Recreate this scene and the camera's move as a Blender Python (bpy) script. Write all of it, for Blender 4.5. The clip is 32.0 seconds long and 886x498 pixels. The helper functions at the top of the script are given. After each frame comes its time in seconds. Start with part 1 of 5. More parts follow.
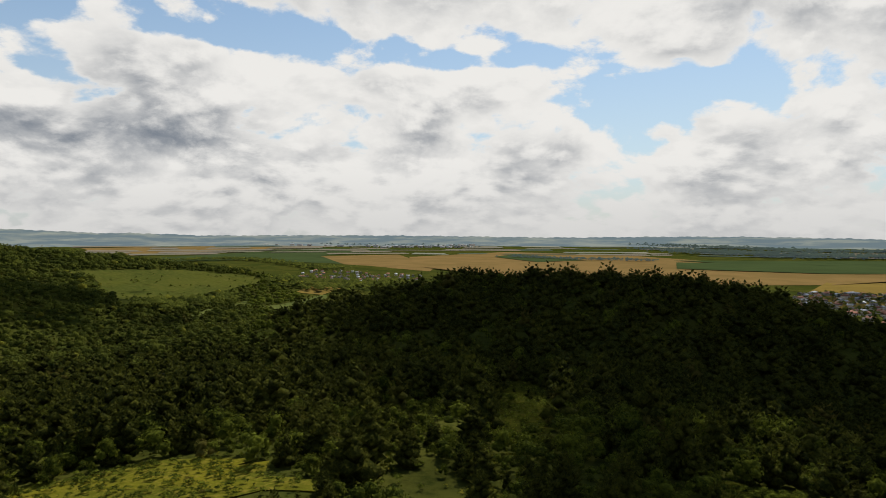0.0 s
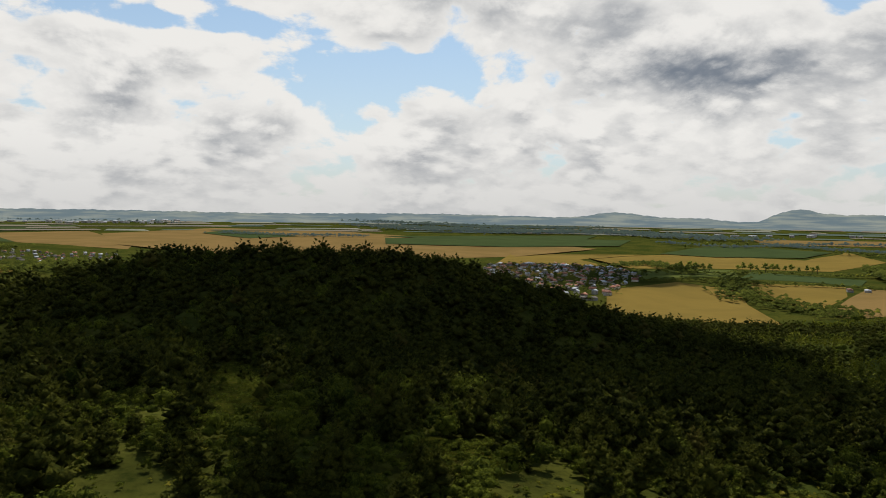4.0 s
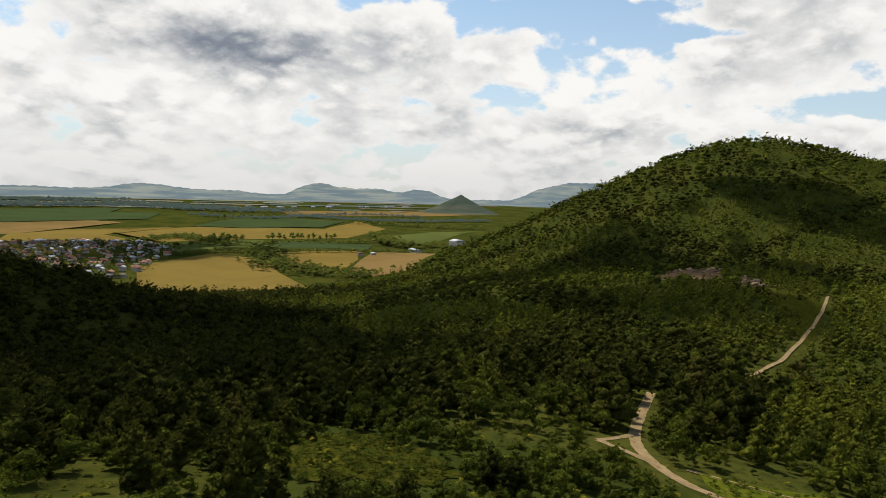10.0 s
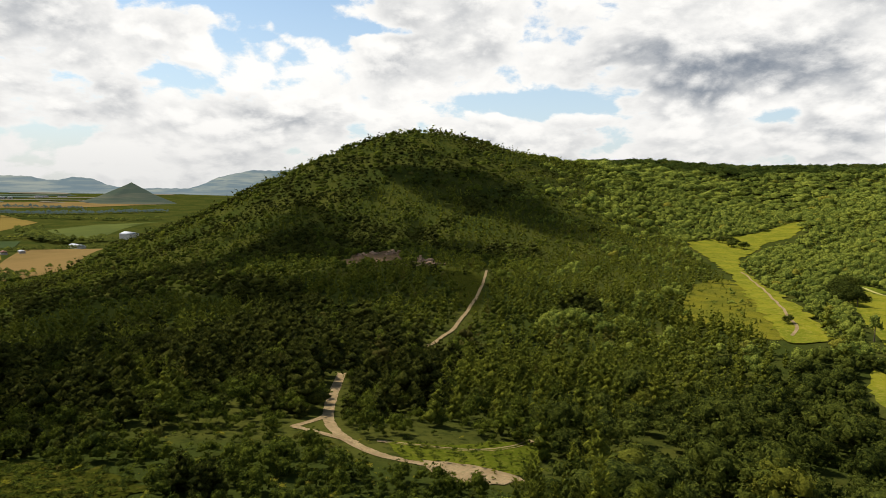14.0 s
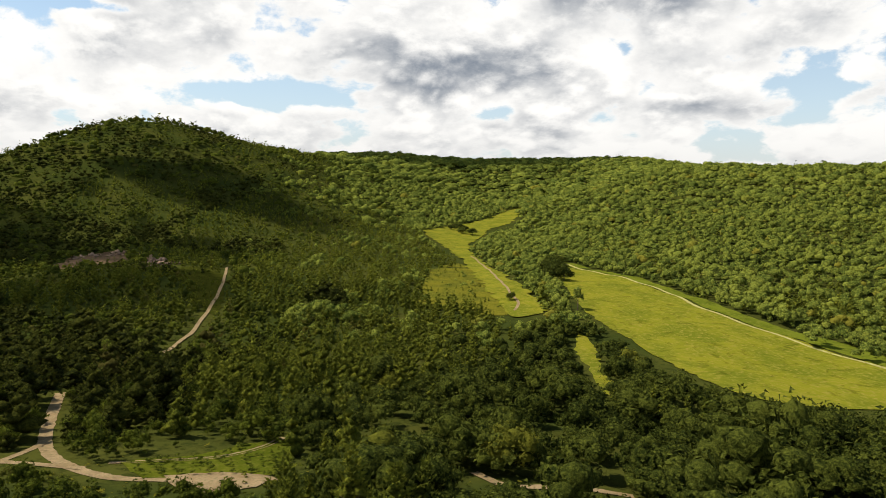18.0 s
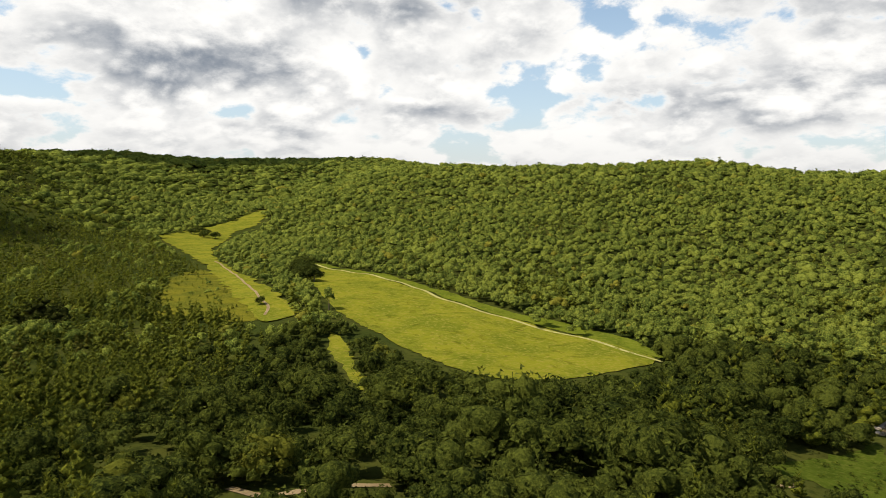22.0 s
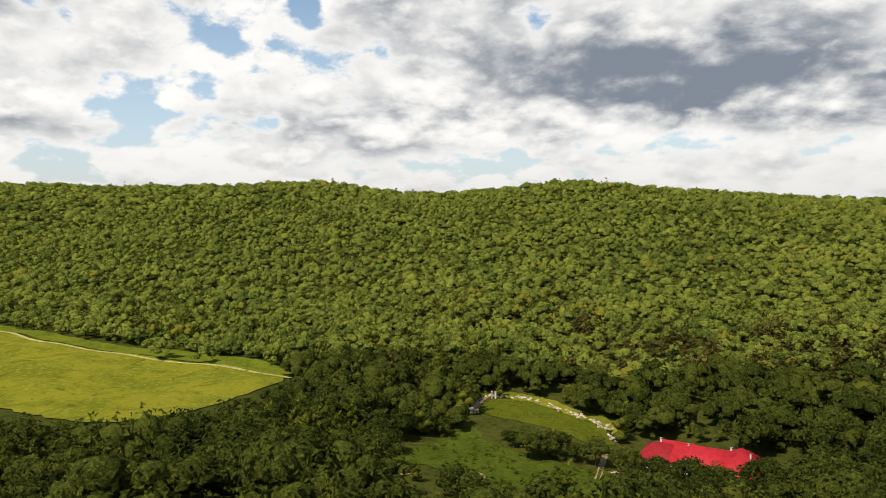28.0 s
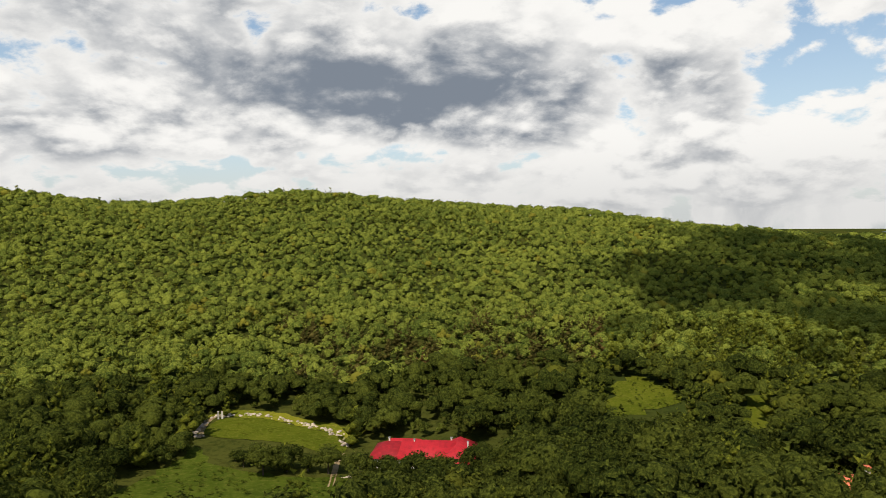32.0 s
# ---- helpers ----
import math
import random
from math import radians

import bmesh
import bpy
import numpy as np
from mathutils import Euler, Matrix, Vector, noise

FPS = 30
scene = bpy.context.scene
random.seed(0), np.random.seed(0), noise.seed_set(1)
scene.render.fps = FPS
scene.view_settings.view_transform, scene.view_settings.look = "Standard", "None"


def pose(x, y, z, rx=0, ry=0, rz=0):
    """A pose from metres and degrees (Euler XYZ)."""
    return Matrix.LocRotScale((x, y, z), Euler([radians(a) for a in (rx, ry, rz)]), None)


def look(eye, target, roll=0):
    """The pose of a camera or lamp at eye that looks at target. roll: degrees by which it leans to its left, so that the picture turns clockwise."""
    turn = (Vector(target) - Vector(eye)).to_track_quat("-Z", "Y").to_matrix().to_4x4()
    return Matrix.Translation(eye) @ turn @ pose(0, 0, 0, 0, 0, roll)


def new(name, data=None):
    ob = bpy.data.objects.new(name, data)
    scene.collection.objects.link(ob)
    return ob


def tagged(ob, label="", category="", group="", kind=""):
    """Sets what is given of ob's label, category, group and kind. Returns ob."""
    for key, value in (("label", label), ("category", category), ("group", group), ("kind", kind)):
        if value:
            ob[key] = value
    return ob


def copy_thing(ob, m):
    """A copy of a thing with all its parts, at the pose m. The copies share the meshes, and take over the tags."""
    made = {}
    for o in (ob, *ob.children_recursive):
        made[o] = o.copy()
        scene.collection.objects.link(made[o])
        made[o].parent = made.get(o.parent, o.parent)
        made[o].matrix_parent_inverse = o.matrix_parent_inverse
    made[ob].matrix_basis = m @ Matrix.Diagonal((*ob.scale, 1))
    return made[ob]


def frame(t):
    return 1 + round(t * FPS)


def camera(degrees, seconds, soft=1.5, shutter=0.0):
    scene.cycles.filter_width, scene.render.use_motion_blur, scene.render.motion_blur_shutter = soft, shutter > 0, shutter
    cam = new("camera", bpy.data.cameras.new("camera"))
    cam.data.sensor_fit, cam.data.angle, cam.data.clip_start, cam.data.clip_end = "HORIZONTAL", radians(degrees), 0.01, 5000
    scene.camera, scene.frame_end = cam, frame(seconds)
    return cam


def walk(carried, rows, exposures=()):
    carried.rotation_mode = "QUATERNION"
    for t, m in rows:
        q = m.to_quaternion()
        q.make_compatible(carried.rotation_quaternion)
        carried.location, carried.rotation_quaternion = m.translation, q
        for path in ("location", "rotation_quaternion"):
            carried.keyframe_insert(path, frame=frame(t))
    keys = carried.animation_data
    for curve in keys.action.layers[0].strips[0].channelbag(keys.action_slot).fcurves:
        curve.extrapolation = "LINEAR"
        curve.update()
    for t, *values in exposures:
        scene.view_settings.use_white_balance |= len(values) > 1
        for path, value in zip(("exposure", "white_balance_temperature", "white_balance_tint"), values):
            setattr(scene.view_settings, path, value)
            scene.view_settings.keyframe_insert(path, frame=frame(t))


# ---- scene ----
from mathutils import geometry

# A hovering camera turns on the spot, 130 m above the plain.
EYE = 130.0


ROWS = [
    (0.0, pose(0, 0, EYE, 88.76, -0.15, 0.00)),
    (0.5, pose(0, 0, EYE, 88.62, -0.21, -2.55)),
    (1.0, pose(0, 0, EYE, 88.49, -0.26, -5.14)),
    (1.5, pose(0, 0, EYE, 88.30, -0.31, -7.96)),
    (2.0, pose(0, 0, EYE, 88.06, -0.35, -11.11)),
    (2.5, pose(0, 0, EYE, 87.78, -0.47, -14.25)),
    (3.0, pose(0, 0, EYE, 87.47, -0.55, -17.34)),
    (3.5, pose(0, 0, EYE, 87.17, -0.65, -20.59)),
    (4.0, pose(0, 0, EYE, 86.91, -0.73, -23.85)),
    (4.5, pose(0, 0, EYE, 86.68, -0.81, -27.22)),
    (6.5, pose(0, 0, EYE, 85.95, -1.14, -39.66)),
    (7.0, pose(0, 0, EYE, 85.81, -1.27, -42.69)),
    (7.5, pose(0, 0, EYE, 85.71, -1.42, -46.14)),
    (8.0, pose(0, 0, EYE, 85.62, -1.40, -49.46)),
    (8.5, pose(0, 0, EYE, 85.51, -1.44, -52.52)),
    (9.0, pose(0, 0, EYE, 85.43, -1.48, -55.71)),
    (9.5, pose(0, 0, EYE, 85.34, -1.45, -58.72)),
    (10.0, pose(0, 0, EYE, 85.27, -1.45, -61.87)),
    (10.5, pose(0, 0, EYE, 85.18, -1.42, -65.09)),
    (11.0, pose(0, 0, EYE, 85.12, -1.35, -68.24)),
    (11.5, pose(0, 0, EYE, 85.05, -1.35, -71.49)),
    (12.0, pose(0, 0, EYE, 84.99, -1.36, -74.75)),
    (12.5, pose(0, 0, EYE, 84.95, -1.34, -78.02)),
    (13.0, pose(0, 0, EYE, 84.94, -1.30, -81.38)),
    (13.5, pose(0, 0, EYE, 84.88, -1.26, -84.68)),
    (14.0, pose(0, 0, EYE, 84.84, -1.25, -87.97)),
    (14.5, pose(0, 0, EYE, 84.80, -1.19, -90.84)),
    (16.5, pose(0, 0, EYE, 84.62, -0.92, -101.63)),
    (17.0, pose(0, 0, EYE, 84.61, -0.97, -104.89)),
    (17.5, pose(0, 0, EYE, 84.55, -0.80, -107.20)),
    (18.0, pose(0, 0, EYE, 84.56, -0.70, -109.54)),
    (18.5, pose(0, 0, EYE, 84.59, -0.63, -112.41)),
    (19.0, pose(0, 0, EYE, 84.63, -0.67, -115.19)),
    (19.5, pose(0, 0, EYE, 84.65, -0.56, -117.53)),
    (20.0, pose(0, 0, EYE, 84.68, -0.38, -119.92)),
    (20.5, pose(0, 0, EYE, 84.69, -0.36, -122.51)),
    (21.0, pose(0, 0, EYE, 84.71, -0.30, -125.38)),
    (21.5, pose(0, 0, EYE, 84.74, -0.27, -127.93)),
    (22.0, pose(0, 0, EYE, 84.77, -0.23, -130.65)),
    (22.5, pose(0, 0, EYE, 84.87, -0.26, -133.29)),
    (23.0, pose(0, 0, EYE, 84.98, -0.22, -135.81)),
    (23.5, pose(0, 0, EYE, 85.11, -0.17, -138.16)),
    (24.0, pose(0, 0, EYE, 85.24, -0.09, -140.48)),
    (24.5, pose(0, 0, EYE, 85.34, -0.11, -143.03)),
    (25.0, pose(0, 0, EYE, 85.45, -0.06, -145.38)),
    (25.5, pose(0, 0, EYE, 85.57, -0.00, -147.81)),
    (27.5, pose(0, 0, EYE, 86.27, 0.46, -159.41)),
    (28.0, pose(0, 0, EYE, 86.41, 0.49, -161.85)),
    (28.5, pose(0, 0, EYE, 86.54, 0.53, -164.42)),
    (29.0, pose(0, 0, EYE, 86.65, 0.65, -167.22)),
    (29.5, pose(0, 0, EYE, 86.77, 0.80, -169.88)),
    (30.0, pose(0, 0, EYE, 86.83, 0.83, -172.61)),
    (30.5, pose(0, 0, EYE, 86.88, 0.89, -175.39)),
    (31.0, pose(0, 0, EYE, 86.90, 0.88, -178.70)),
    (31.5, pose(0, 0, EYE, 86.93, 0.88, -181.79)),
    (32.0, pose(0, 0, EYE, 86.96, 0.83, -184.71)),
]

cam = camera(66.3, 32.0, soft=0.45)
walk(cam, ROWS, exposures=[(0.0, -0.20), (4.0, -0.20), (9.0, -0.06), (13.0, 0.08), (18.0, 0.15), (24.0, 0.13), (29.0, 0.04), (32.0, -0.02)])

# ---- sun and sky ----
SUN_AZ, SUN_EL = -28.0, 56.0
to_sun = Vector((-math.sin(radians(SUN_AZ)) * math.cos(radians(SUN_EL)), math.cos(radians(SUN_AZ)) * math.cos(radians(SUN_EL)), math.sin(radians(SUN_EL))))
sun = new("sun", bpy.data.lights.new("sun", "SUN"))
sun.data.energy, sun.data.angle, sun.data.color = 5.4, radians(0.53), (1.0, 0.93, 0.80)
sun.matrix_world = look(to_sun * 1000, (0, 0, 0))


class Nodes:
    """Short-hand for wiring a node tree."""

    def __init__(self, tree):
        self.tree = tree
        tree.nodes.clear()

    def add(self, kind, sets=None, **links):
        n = self.tree.nodes.new(kind)
        for k, v in (sets or {}).items():
            setattr(n, k, v)
        for k, v in links.items():
            self.plug(n, k.replace("_", " "), v)
        return n

    def plug(self, n, key, v):
        key = int(key[1:]) if key[0] == "i" and key[1:].isdigit() else key
        if isinstance(v, bpy.types.NodeSocket):
            self.tree.links.new(v, n.inputs[key])
        else:
            n.inputs[key].default_value = v

    def math(self, op, a, b=0.0, c=0.0, clamp=False):
        n = self.add("ShaderNodeMath", {"operation": op, "use_clamp": clamp}, i0=a, i1=b, i2=c)
        return n.outputs[0]

    def ramp(self, v, lo, hi, a=0.0, b=1.0, kind="SMOOTHSTEP"):
        n = self.add("ShaderNodeMapRange", {"interpolation_type": kind}, Value=v)
        for k, w in zip(("From Min", "From Max", "To Min", "To Max"), (lo, hi, a, b)):
            self.plug(n, k, w)
        return n.outputs[0]

    def mix(self, f, a, b, mode="MIX"):
        n = self.add("ShaderNodeMix", {"data_type": "RGBA", "blend_type": mode}, i0=f, i6=a, i7=b)
        return n.outputs[2]

    def noise(self, vec, scale, detail=4.0, rough=0.55, distort=0.0):
        n = self.add("ShaderNodeTexNoise", {}, Vector=vec, Scale=scale, Detail=detail, Roughness=rough, Distortion=distort)
        return n.outputs[0]


def rgb(r, g, b):
    return (r, g, b, 1.0)


world = bpy.data.worlds.new("sky")
scene.world = world
world.use_nodes = True
W = Nodes(world.node_tree)
way = W.add("ShaderNodeTexCoord").outputs["Generated"]
split = W.add("ShaderNodeSeparateXYZ", Vector=way)
up = W.math("MAXIMUM", split.outputs[2], 0.0)
# bearings of the sky in degrees
bearing = W.math("MULTIPLY", W.math("ARCTAN2", W.math("MULTIPLY", split.outputs[0], -1.0), split.outputs[1]), 57.29578)
lift = W.math("MULTIPLY", W.math("ARCSINE", split.outputs[2]), 57.29578)
# clouds lie on a layer that closes up towards the horizon
def on_layer(rise):
    """The way to the sky, laid out on the cloud layer, looking a little higher by rise."""
    deep = W.math("DIVIDE", 1.0, W.math("ADD", up, 0.46 + rise))
    return W.add("ShaderNodeCombineXYZ", X=W.math("MULTIPLY", split.outputs[0], deep), Y=W.math("MULTIPLY", split.outputs[1], deep), Z=W.math("MULTIPLY", split.outputs[2], 1.2)).outputs[0]


def bank(az, el, wide, tall, amount):
    """One cloud bank (or a blue gap, below zero) at a bearing of the sky."""
    off = W.math("SUBTRACT", bearing, az)
    off = W.math("WRAP", off, 180.0, -180.0)
    a = W.math("POWER", W.math("ABSOLUTE", W.math("DIVIDE", off, wide)), 2.0)
    e = W.math("POWER", W.math("ABSOLUTE", W.math("DIVIDE", W.math("SUBTRACT", lift, el), tall)), 2.0)
    return W.math("MULTIPLY", W.math("EXPONENT", W.math("MULTIPLY", W.math("ADD", a, e), -1.0)), amount)


def add_up(parts):
    total = parts[0]
    for v in parts[1:]:
        total = W.math("ADD", total, v)
    return total


# blue gaps
gaps = add_up([
    bank(32, 18.5, 9, 1.6, -0.47),
    bank(15, 15.6, 9, 0.9, -0.47),
    bank(-1, 14.2, 9, 0.9, -0.47),
    bank(-17, 11.2, 9, 2.3, -0.49),
    bank(-8, 9.0, 5, 1.5, -0.35),
    bank(-25, 9.5, 4, 3.0, -0.31),
    bank(-55, 16.0, 5, 1.8, -0.43),
    bank(-70, 14.3, 9, 1.3, -0.45),
    bank(-81, 12.6, 4, 0.7, -0.39),
    bank(-95, 6.8, 6, 1.0, -0.45),
    bank(-114, 6.2, 3, 1.0, -0.37),
    bank(-137, 7.4, 3, 1.0, -0.43),
    bank(-132, 2.8, 4, 1.0, -0.39),
    bank(-151, 16.0, 1.6, 1.6, -0.53),
    bank(-160, 3.2, 7, 1.0, -0.41),
    bank(-176, 4.8, 9, 0.9, -0.18),
    bank(-190, 4.6, 8, 1.0, -0.20),
    bank(-214, 11.0, 6, 3.2, -0.36),
    bank(0, 4, 400, 18, 0.31),
    # the heaps that stand clear
    bank(-163, 14.0, 11, 4.0, 0.16),
    bank(22, 9.0, 12, 4.0, 0.12),
    bank(-44, 11.0, 8, 4.0, 0.14),
    bank(-85, 10.0, 8, 3.0, 0.12),
    bank(-184, 8.5, 8, 3.0, 0.2),
    bank(-205, 3.0, 12, 3.0, 0.2),
    bank(-110, 10.0, 9, 3.0, 0.14),
    bank(-184, 11.0, 20, 5.0, 0.28),
])
# grey bellies
greys = add_up([
    bank(26, 8.0, 9, 2.2, 0.34),
    bank(8, 6.5, 9, 1.5, 0.2),
    bank(-37, 14.5, 5, 2.5, 0.25),
    bank(-46, 10.5, 7, 2.4, 0.45),
    bank(-71, 5.6, 9, 1.7, 0.42),
    bank(-111, 9.2, 7, 2.2, 0.45),
    bank(-127, 14.8, 9, 2.0, 0.60),
    bank(-129, 6.2, 5, 0.9, 0.36),
    bank(-146, 6.8, 8, 1.5, 0.42),
    bank(-174, 11.5, 17, 4.0, 0.40),
    bank(-192, 9.5, 16, 3.4, 0.56),
])
def heap(vec):
    """Billowing heaps: broad noise with puffs on it."""
    a = W.noise(vec, 3.3, 13.0, 0.60, 0.15)
    v = W.add("ShaderNodeTexVoronoi", {"feature": "SMOOTH_F1"}, Vector=W.add("ShaderNodeVectorMath", {"operation": "ADD"}, i0=vec, i1=W.add("ShaderNodeVectorMath", {"operation": "SCALE"}, i0=W.add("ShaderNodeTexNoise", {}, Vector=vec, Scale=10.0, Detail=5.0).outputs["Color"], Scale=0.09).outputs[0]).outputs[0], Scale=12.0, Smoothness=0.5).outputs["Distance"]
    a = W.math("ADD", W.math("MULTIPLY", a, 2.0), -0.5)
    return W.math("ADD", a, W.math("MULTIPLY", W.math("SUBTRACT", 0.42, v), 0.40))


layer = on_layer(0.0)
puff, puff_near, puff_above = heap(layer), heap(on_layer(0.012)), heap(on_layer(0.040))
high = W.ramp(lift, 19.0, 42.0)
thick = W.math("SUBTRACT", W.math("ADD", puff, gaps), W.math("MULTIPLY", high, 0.34))
cover = W.ramp(thick, 0.44, 0.60)
# lit crowns and grey bellies; overhead one looks at the bellies alone
broad = W.noise(layer, 1.6, 2.5, 0.45, 0.2)
relief = W.math("ADD", W.math("MULTIPLY", W.math("SUBTRACT", puff_above, puff), 1.3), W.math("MULTIPLY", W.math("SUBTRACT", puff_near, puff), 0.8))
mass = add_up([W.math("MULTIPLY", W.math("SUBTRACT", broad, 0.47), 1.3), W.math("MULTIPLY", greys, 1.55), relief, W.math("MULTIPLY", high, 0.75)])
belly = W.math("MULTIPLY", W.ramp(mass, -0.30, 1.10, 0.0, 1.0), W.ramp(thick, 0.50, 0.85, 0.10, 1.0))
white = W.mix(belly, rgb(1.13, 1.11, 1.07), rgb(0.25, 0.29, 0.35))
blue = W.add("ShaderNodeTexSky", {"sky_type": "NISHITA", "sun_disc": False, "sun_elevation": radians(SUN_EL), "sun_rotation": radians(-SUN_AZ), "air_density": 1.0, "dust_density": 0.6}).outputs[0]
blue = W.mix(1.0, blue, rgb(0.135, 0.15, 0.15), "MULTIPLY")
blue = W.mix(W.ramp(lift, 2.0, 20.0, 0.55, 0.12), blue, rgb(0.75, 0.83, 0.92))
haze = W.ramp(lift, -1.0, 7.0, 0.60, 0.0)
both = W.mix(cover, blue, white)
both = W.mix(haze, both, rgb(0.72, 0.72, 0.715))
back = W.add("ShaderNodeBackground", Color=both, Strength=0.86)
out = W.add("ShaderNodeOutputWorld", Surface=back.outputs[0])


# ---- the lie of the land ----
HILLS = []


def at(az, r):
    """The place r metres off at a bearing in degrees (0 ahead, falling to the right)."""
    return (-math.sin(radians(az)) * r, math.cos(radians(az)) * r)


def hill(x, y, spread, rise):
    """A rounded rise (or hollow) of the ground."""
    HILLS.append((x, y, spread, rise))


hill(1500, -1500, 1500, 150.9)
hill(1320, 0, 260, 74.6)
hill(-220, 440, 260, 81.0)
hill(260, -260, 150, -19.6)
hill(0, -1100, 260, 81.0)
hill(660, 660, 260, -21.0)
hill(880, -440, 260, -55.1)
hill(-130, -390, 150, -16.3)
hill(130, 520, 150, 9.2)
hill(520, 130, 150, 36.5)
hill(-1050, 1050, 450, 100.6)
hill(0, 90, 90, 18.7)
hill(2450, -700, 450, -0.0)
hill(1320, -440, 260, 50.4)
hill(880, -880, 260, 30.7)
hill(-180, 0, 90, -16.1)
hill(-1400, -350, 450, 24.7)
hill(-1400, -2800, 800, -80.2)
hill(1400, 1400, 450, -37.1)
hill(0, -270, 90, -8.2)
hill(260, -520, 150, -17.3)
hill(0, 360, 90, 12.9)
hill(1050, -1750, 450, -32.1)
hill(650, -130, 150, -5.3)
hill(270, 180, 90, 13.2)
hill(0, 1100, 260, -14.9)
hill(1320, 660, 260, -64.4)
hill(880, 220, 260, 48.9)
hill(2100, 0, 450, 79.7)
hill(2800, -2100, 800, -56.0)
hill(-520, 130, 150, 7.7)
hill(-1400, -1400, 450, 18.4)
hill(0, -3500, 800, 49.4)
hill(-220, -1320, 260, -18.0)
hill(-2800, 0, 800, 48.1)
hill(-1100, 880, 260, -61.7)
hill(-270, 180, 90, -0.3)
hill(180, 360, 90, 35.4)
hill(360, -90, 90, -15.9)
hill(520, 260, 150, -6.3)
hill(-350, 1750, 450, -24.0)
hill(2100, 1050, 450, -0.6)
hill(3500, 0, 800, 110.5)
hill(90, 270, 90, -3.4)
hill(-390, -520, 150, -4.8)
hill(-520, -130, 150, 10.5)
hill(-180, -180, 90, -31.9)
hill(0, -650, 150, -9.9)
hill(1100, 220, 260, 73.4)
hill(700, 1750, 450, -3.1)
hill(360, -180, 90, 14.1)
hill(520, -390, 150, -6.9)
hill(-180, 360, 90, 0.3)
hill(220, -1320, 260, -52.5)
hill(1320, -660, 260, -131.4)
hill(-660, -880, 260, -5.0)
hill(390, 390, 150, -13.3)
hill(90, -90, 90, 2.3)
hill(-2100, 2100, 800, 45.2)
hill(-660, 660, 260, -3.1)
hill(350, -2100, 450, -72.4)
hill(880, -1100, 260, -115.9)
hill(2800, 1400, 800, -24.2)
hill(2450, 700, 450, -66.5)
hill(-180, -90, 90, 36.2)
hill(-390, 390, 150, -69.5)
hill(-390, 520, 150, 91.6)
hill(-260, 520, 150, -90.4)
hill(-90, 270, 90, -23.3)
hill(-220, 1320, 260, 32.9)
hill(-440, 880, 260, -36.8)
hill(90, -360, 90, -5.3)
hill(880, 440, 260, -76.2)
hill(660, 1100, 260, -17.4)
hill(1100, -880, 260, 101.6)
hill(1750, -1750, 450, -36.0)
hill(1100, 880, 260, 27.6)
hill(270, -90, 90, -2.7)
hill(0, -180, 90, -19.1)
hill(180, 90, 90, 0.2)
hill(-360, 0, 90, -11.0)
hill(180, 270, 90, -31.5)
hill(360, 180, 90, -33.4)
hill(-660, 1100, 260, 33.5)
hill(-2100, -1400, 450, 17.0)
hill(-880, -1100, 260, 26.6)
hill(660, -1320, 260, -19.8)
hill(1400, -2800, 800, 3.3)
hill(0, -2100, 450, 70.2)
hill(-700, -2100, 450, -14.1)
hill(-1400, -2100, 450, 20.8)
hill(0, -90, 90, 12.4)
hill(650, 130, 150, -49.8)
hill(-270, 0, 90, 9.9)
hill(1400, -2100, 450, -36.4)
hill(-1100, -880, 260, -19.1)
hill(1100, -220, 260, -45.3)
hill(1750, 1750, 450, 18.7)
hill(660, -1100, 260, 81.0)
hill(-270, -270, 90, 13.5)
hill(-880, -440, 260, 9.7)
hill(350, -2450, 450, -28.3)
hill(-90, -270, 90, 14.7)
hill(-130, -650, 150, 10.7)
hill(-1400, 2800, 800, -16.3)
hill(3000, -3000, 1500, 156.2)
hill(2100, -1400, 450, 37.7)
hill(-1100, 220, 260, 5.7)
hill(-350, 2450, 450, 9.0)
hill(520, -130, 150, -15.8)
# the dome of the big hill and the swells of the long ridge
hill(*at(-85.5, 1230), 95, 17)
hill(*at(-93.0, 1380), 70, -9)
hill(*at(-104.5, 2120), 130, 14)
hill(*at(-126.0, 2330), 140, 15)
hill(*at(-134.5, 1250), 90, -5)
hill(*at(-151.5, 1090), 65, 9)
hill(*at(-159.0, 1000), 60, -6)
hill(*at(-171.5, 990), 60, 9)
hill(*at(-183.5, 1010), 70, -6)
hill(*at(-197.0, 1010), 75, 10)
hill(*at(-211.0, 900), 170, 28)
LAND = np.array(HILLS)


def height(x, y):
    x, y = np.asarray(x, float), np.asarray(y, float)
    z = np.zeros(np.broadcast(x, y).shape)
    for cx, cy, s, h in LAND:
        d = ((x - cx) ** 2 + (y - cy) ** 2) / (2 * s * s)
        z = z + h * np.exp(-d)
    r = np.hypot(x, y)
    k = np.clip((r - 2500) / 2350, 0, 1)
    far = EYE - r * np.tan(np.radians(2.9 - 2.3 * k ** 0.8))
    # the plain stays lower behind the right-hand hills
    far = far - 185 * k * np.clip((-0.574 * x - 0.819 * y) / np.maximum(r, 1), 0, 1) ** 2
    far = np.where(r < 2500, far - (2500 - r) * 0.2, far)
    z = 0.5 * (z + far + np.sqrt((z - far) ** 2 + 15.0 ** 2))
    near = np.clip(r / 300, 0.2, 1) * np.clip((1100 - r) / 450, 0.12, 1)
    z = z + near * (0.7 * np.sin(x * 0.055 + 1.3 * np.sin(y * 0.031)) * np.sin(y * 0.047 + 0.6) + 0.35 * np.sin(x * 0.13 - y * 0.09))
    return z


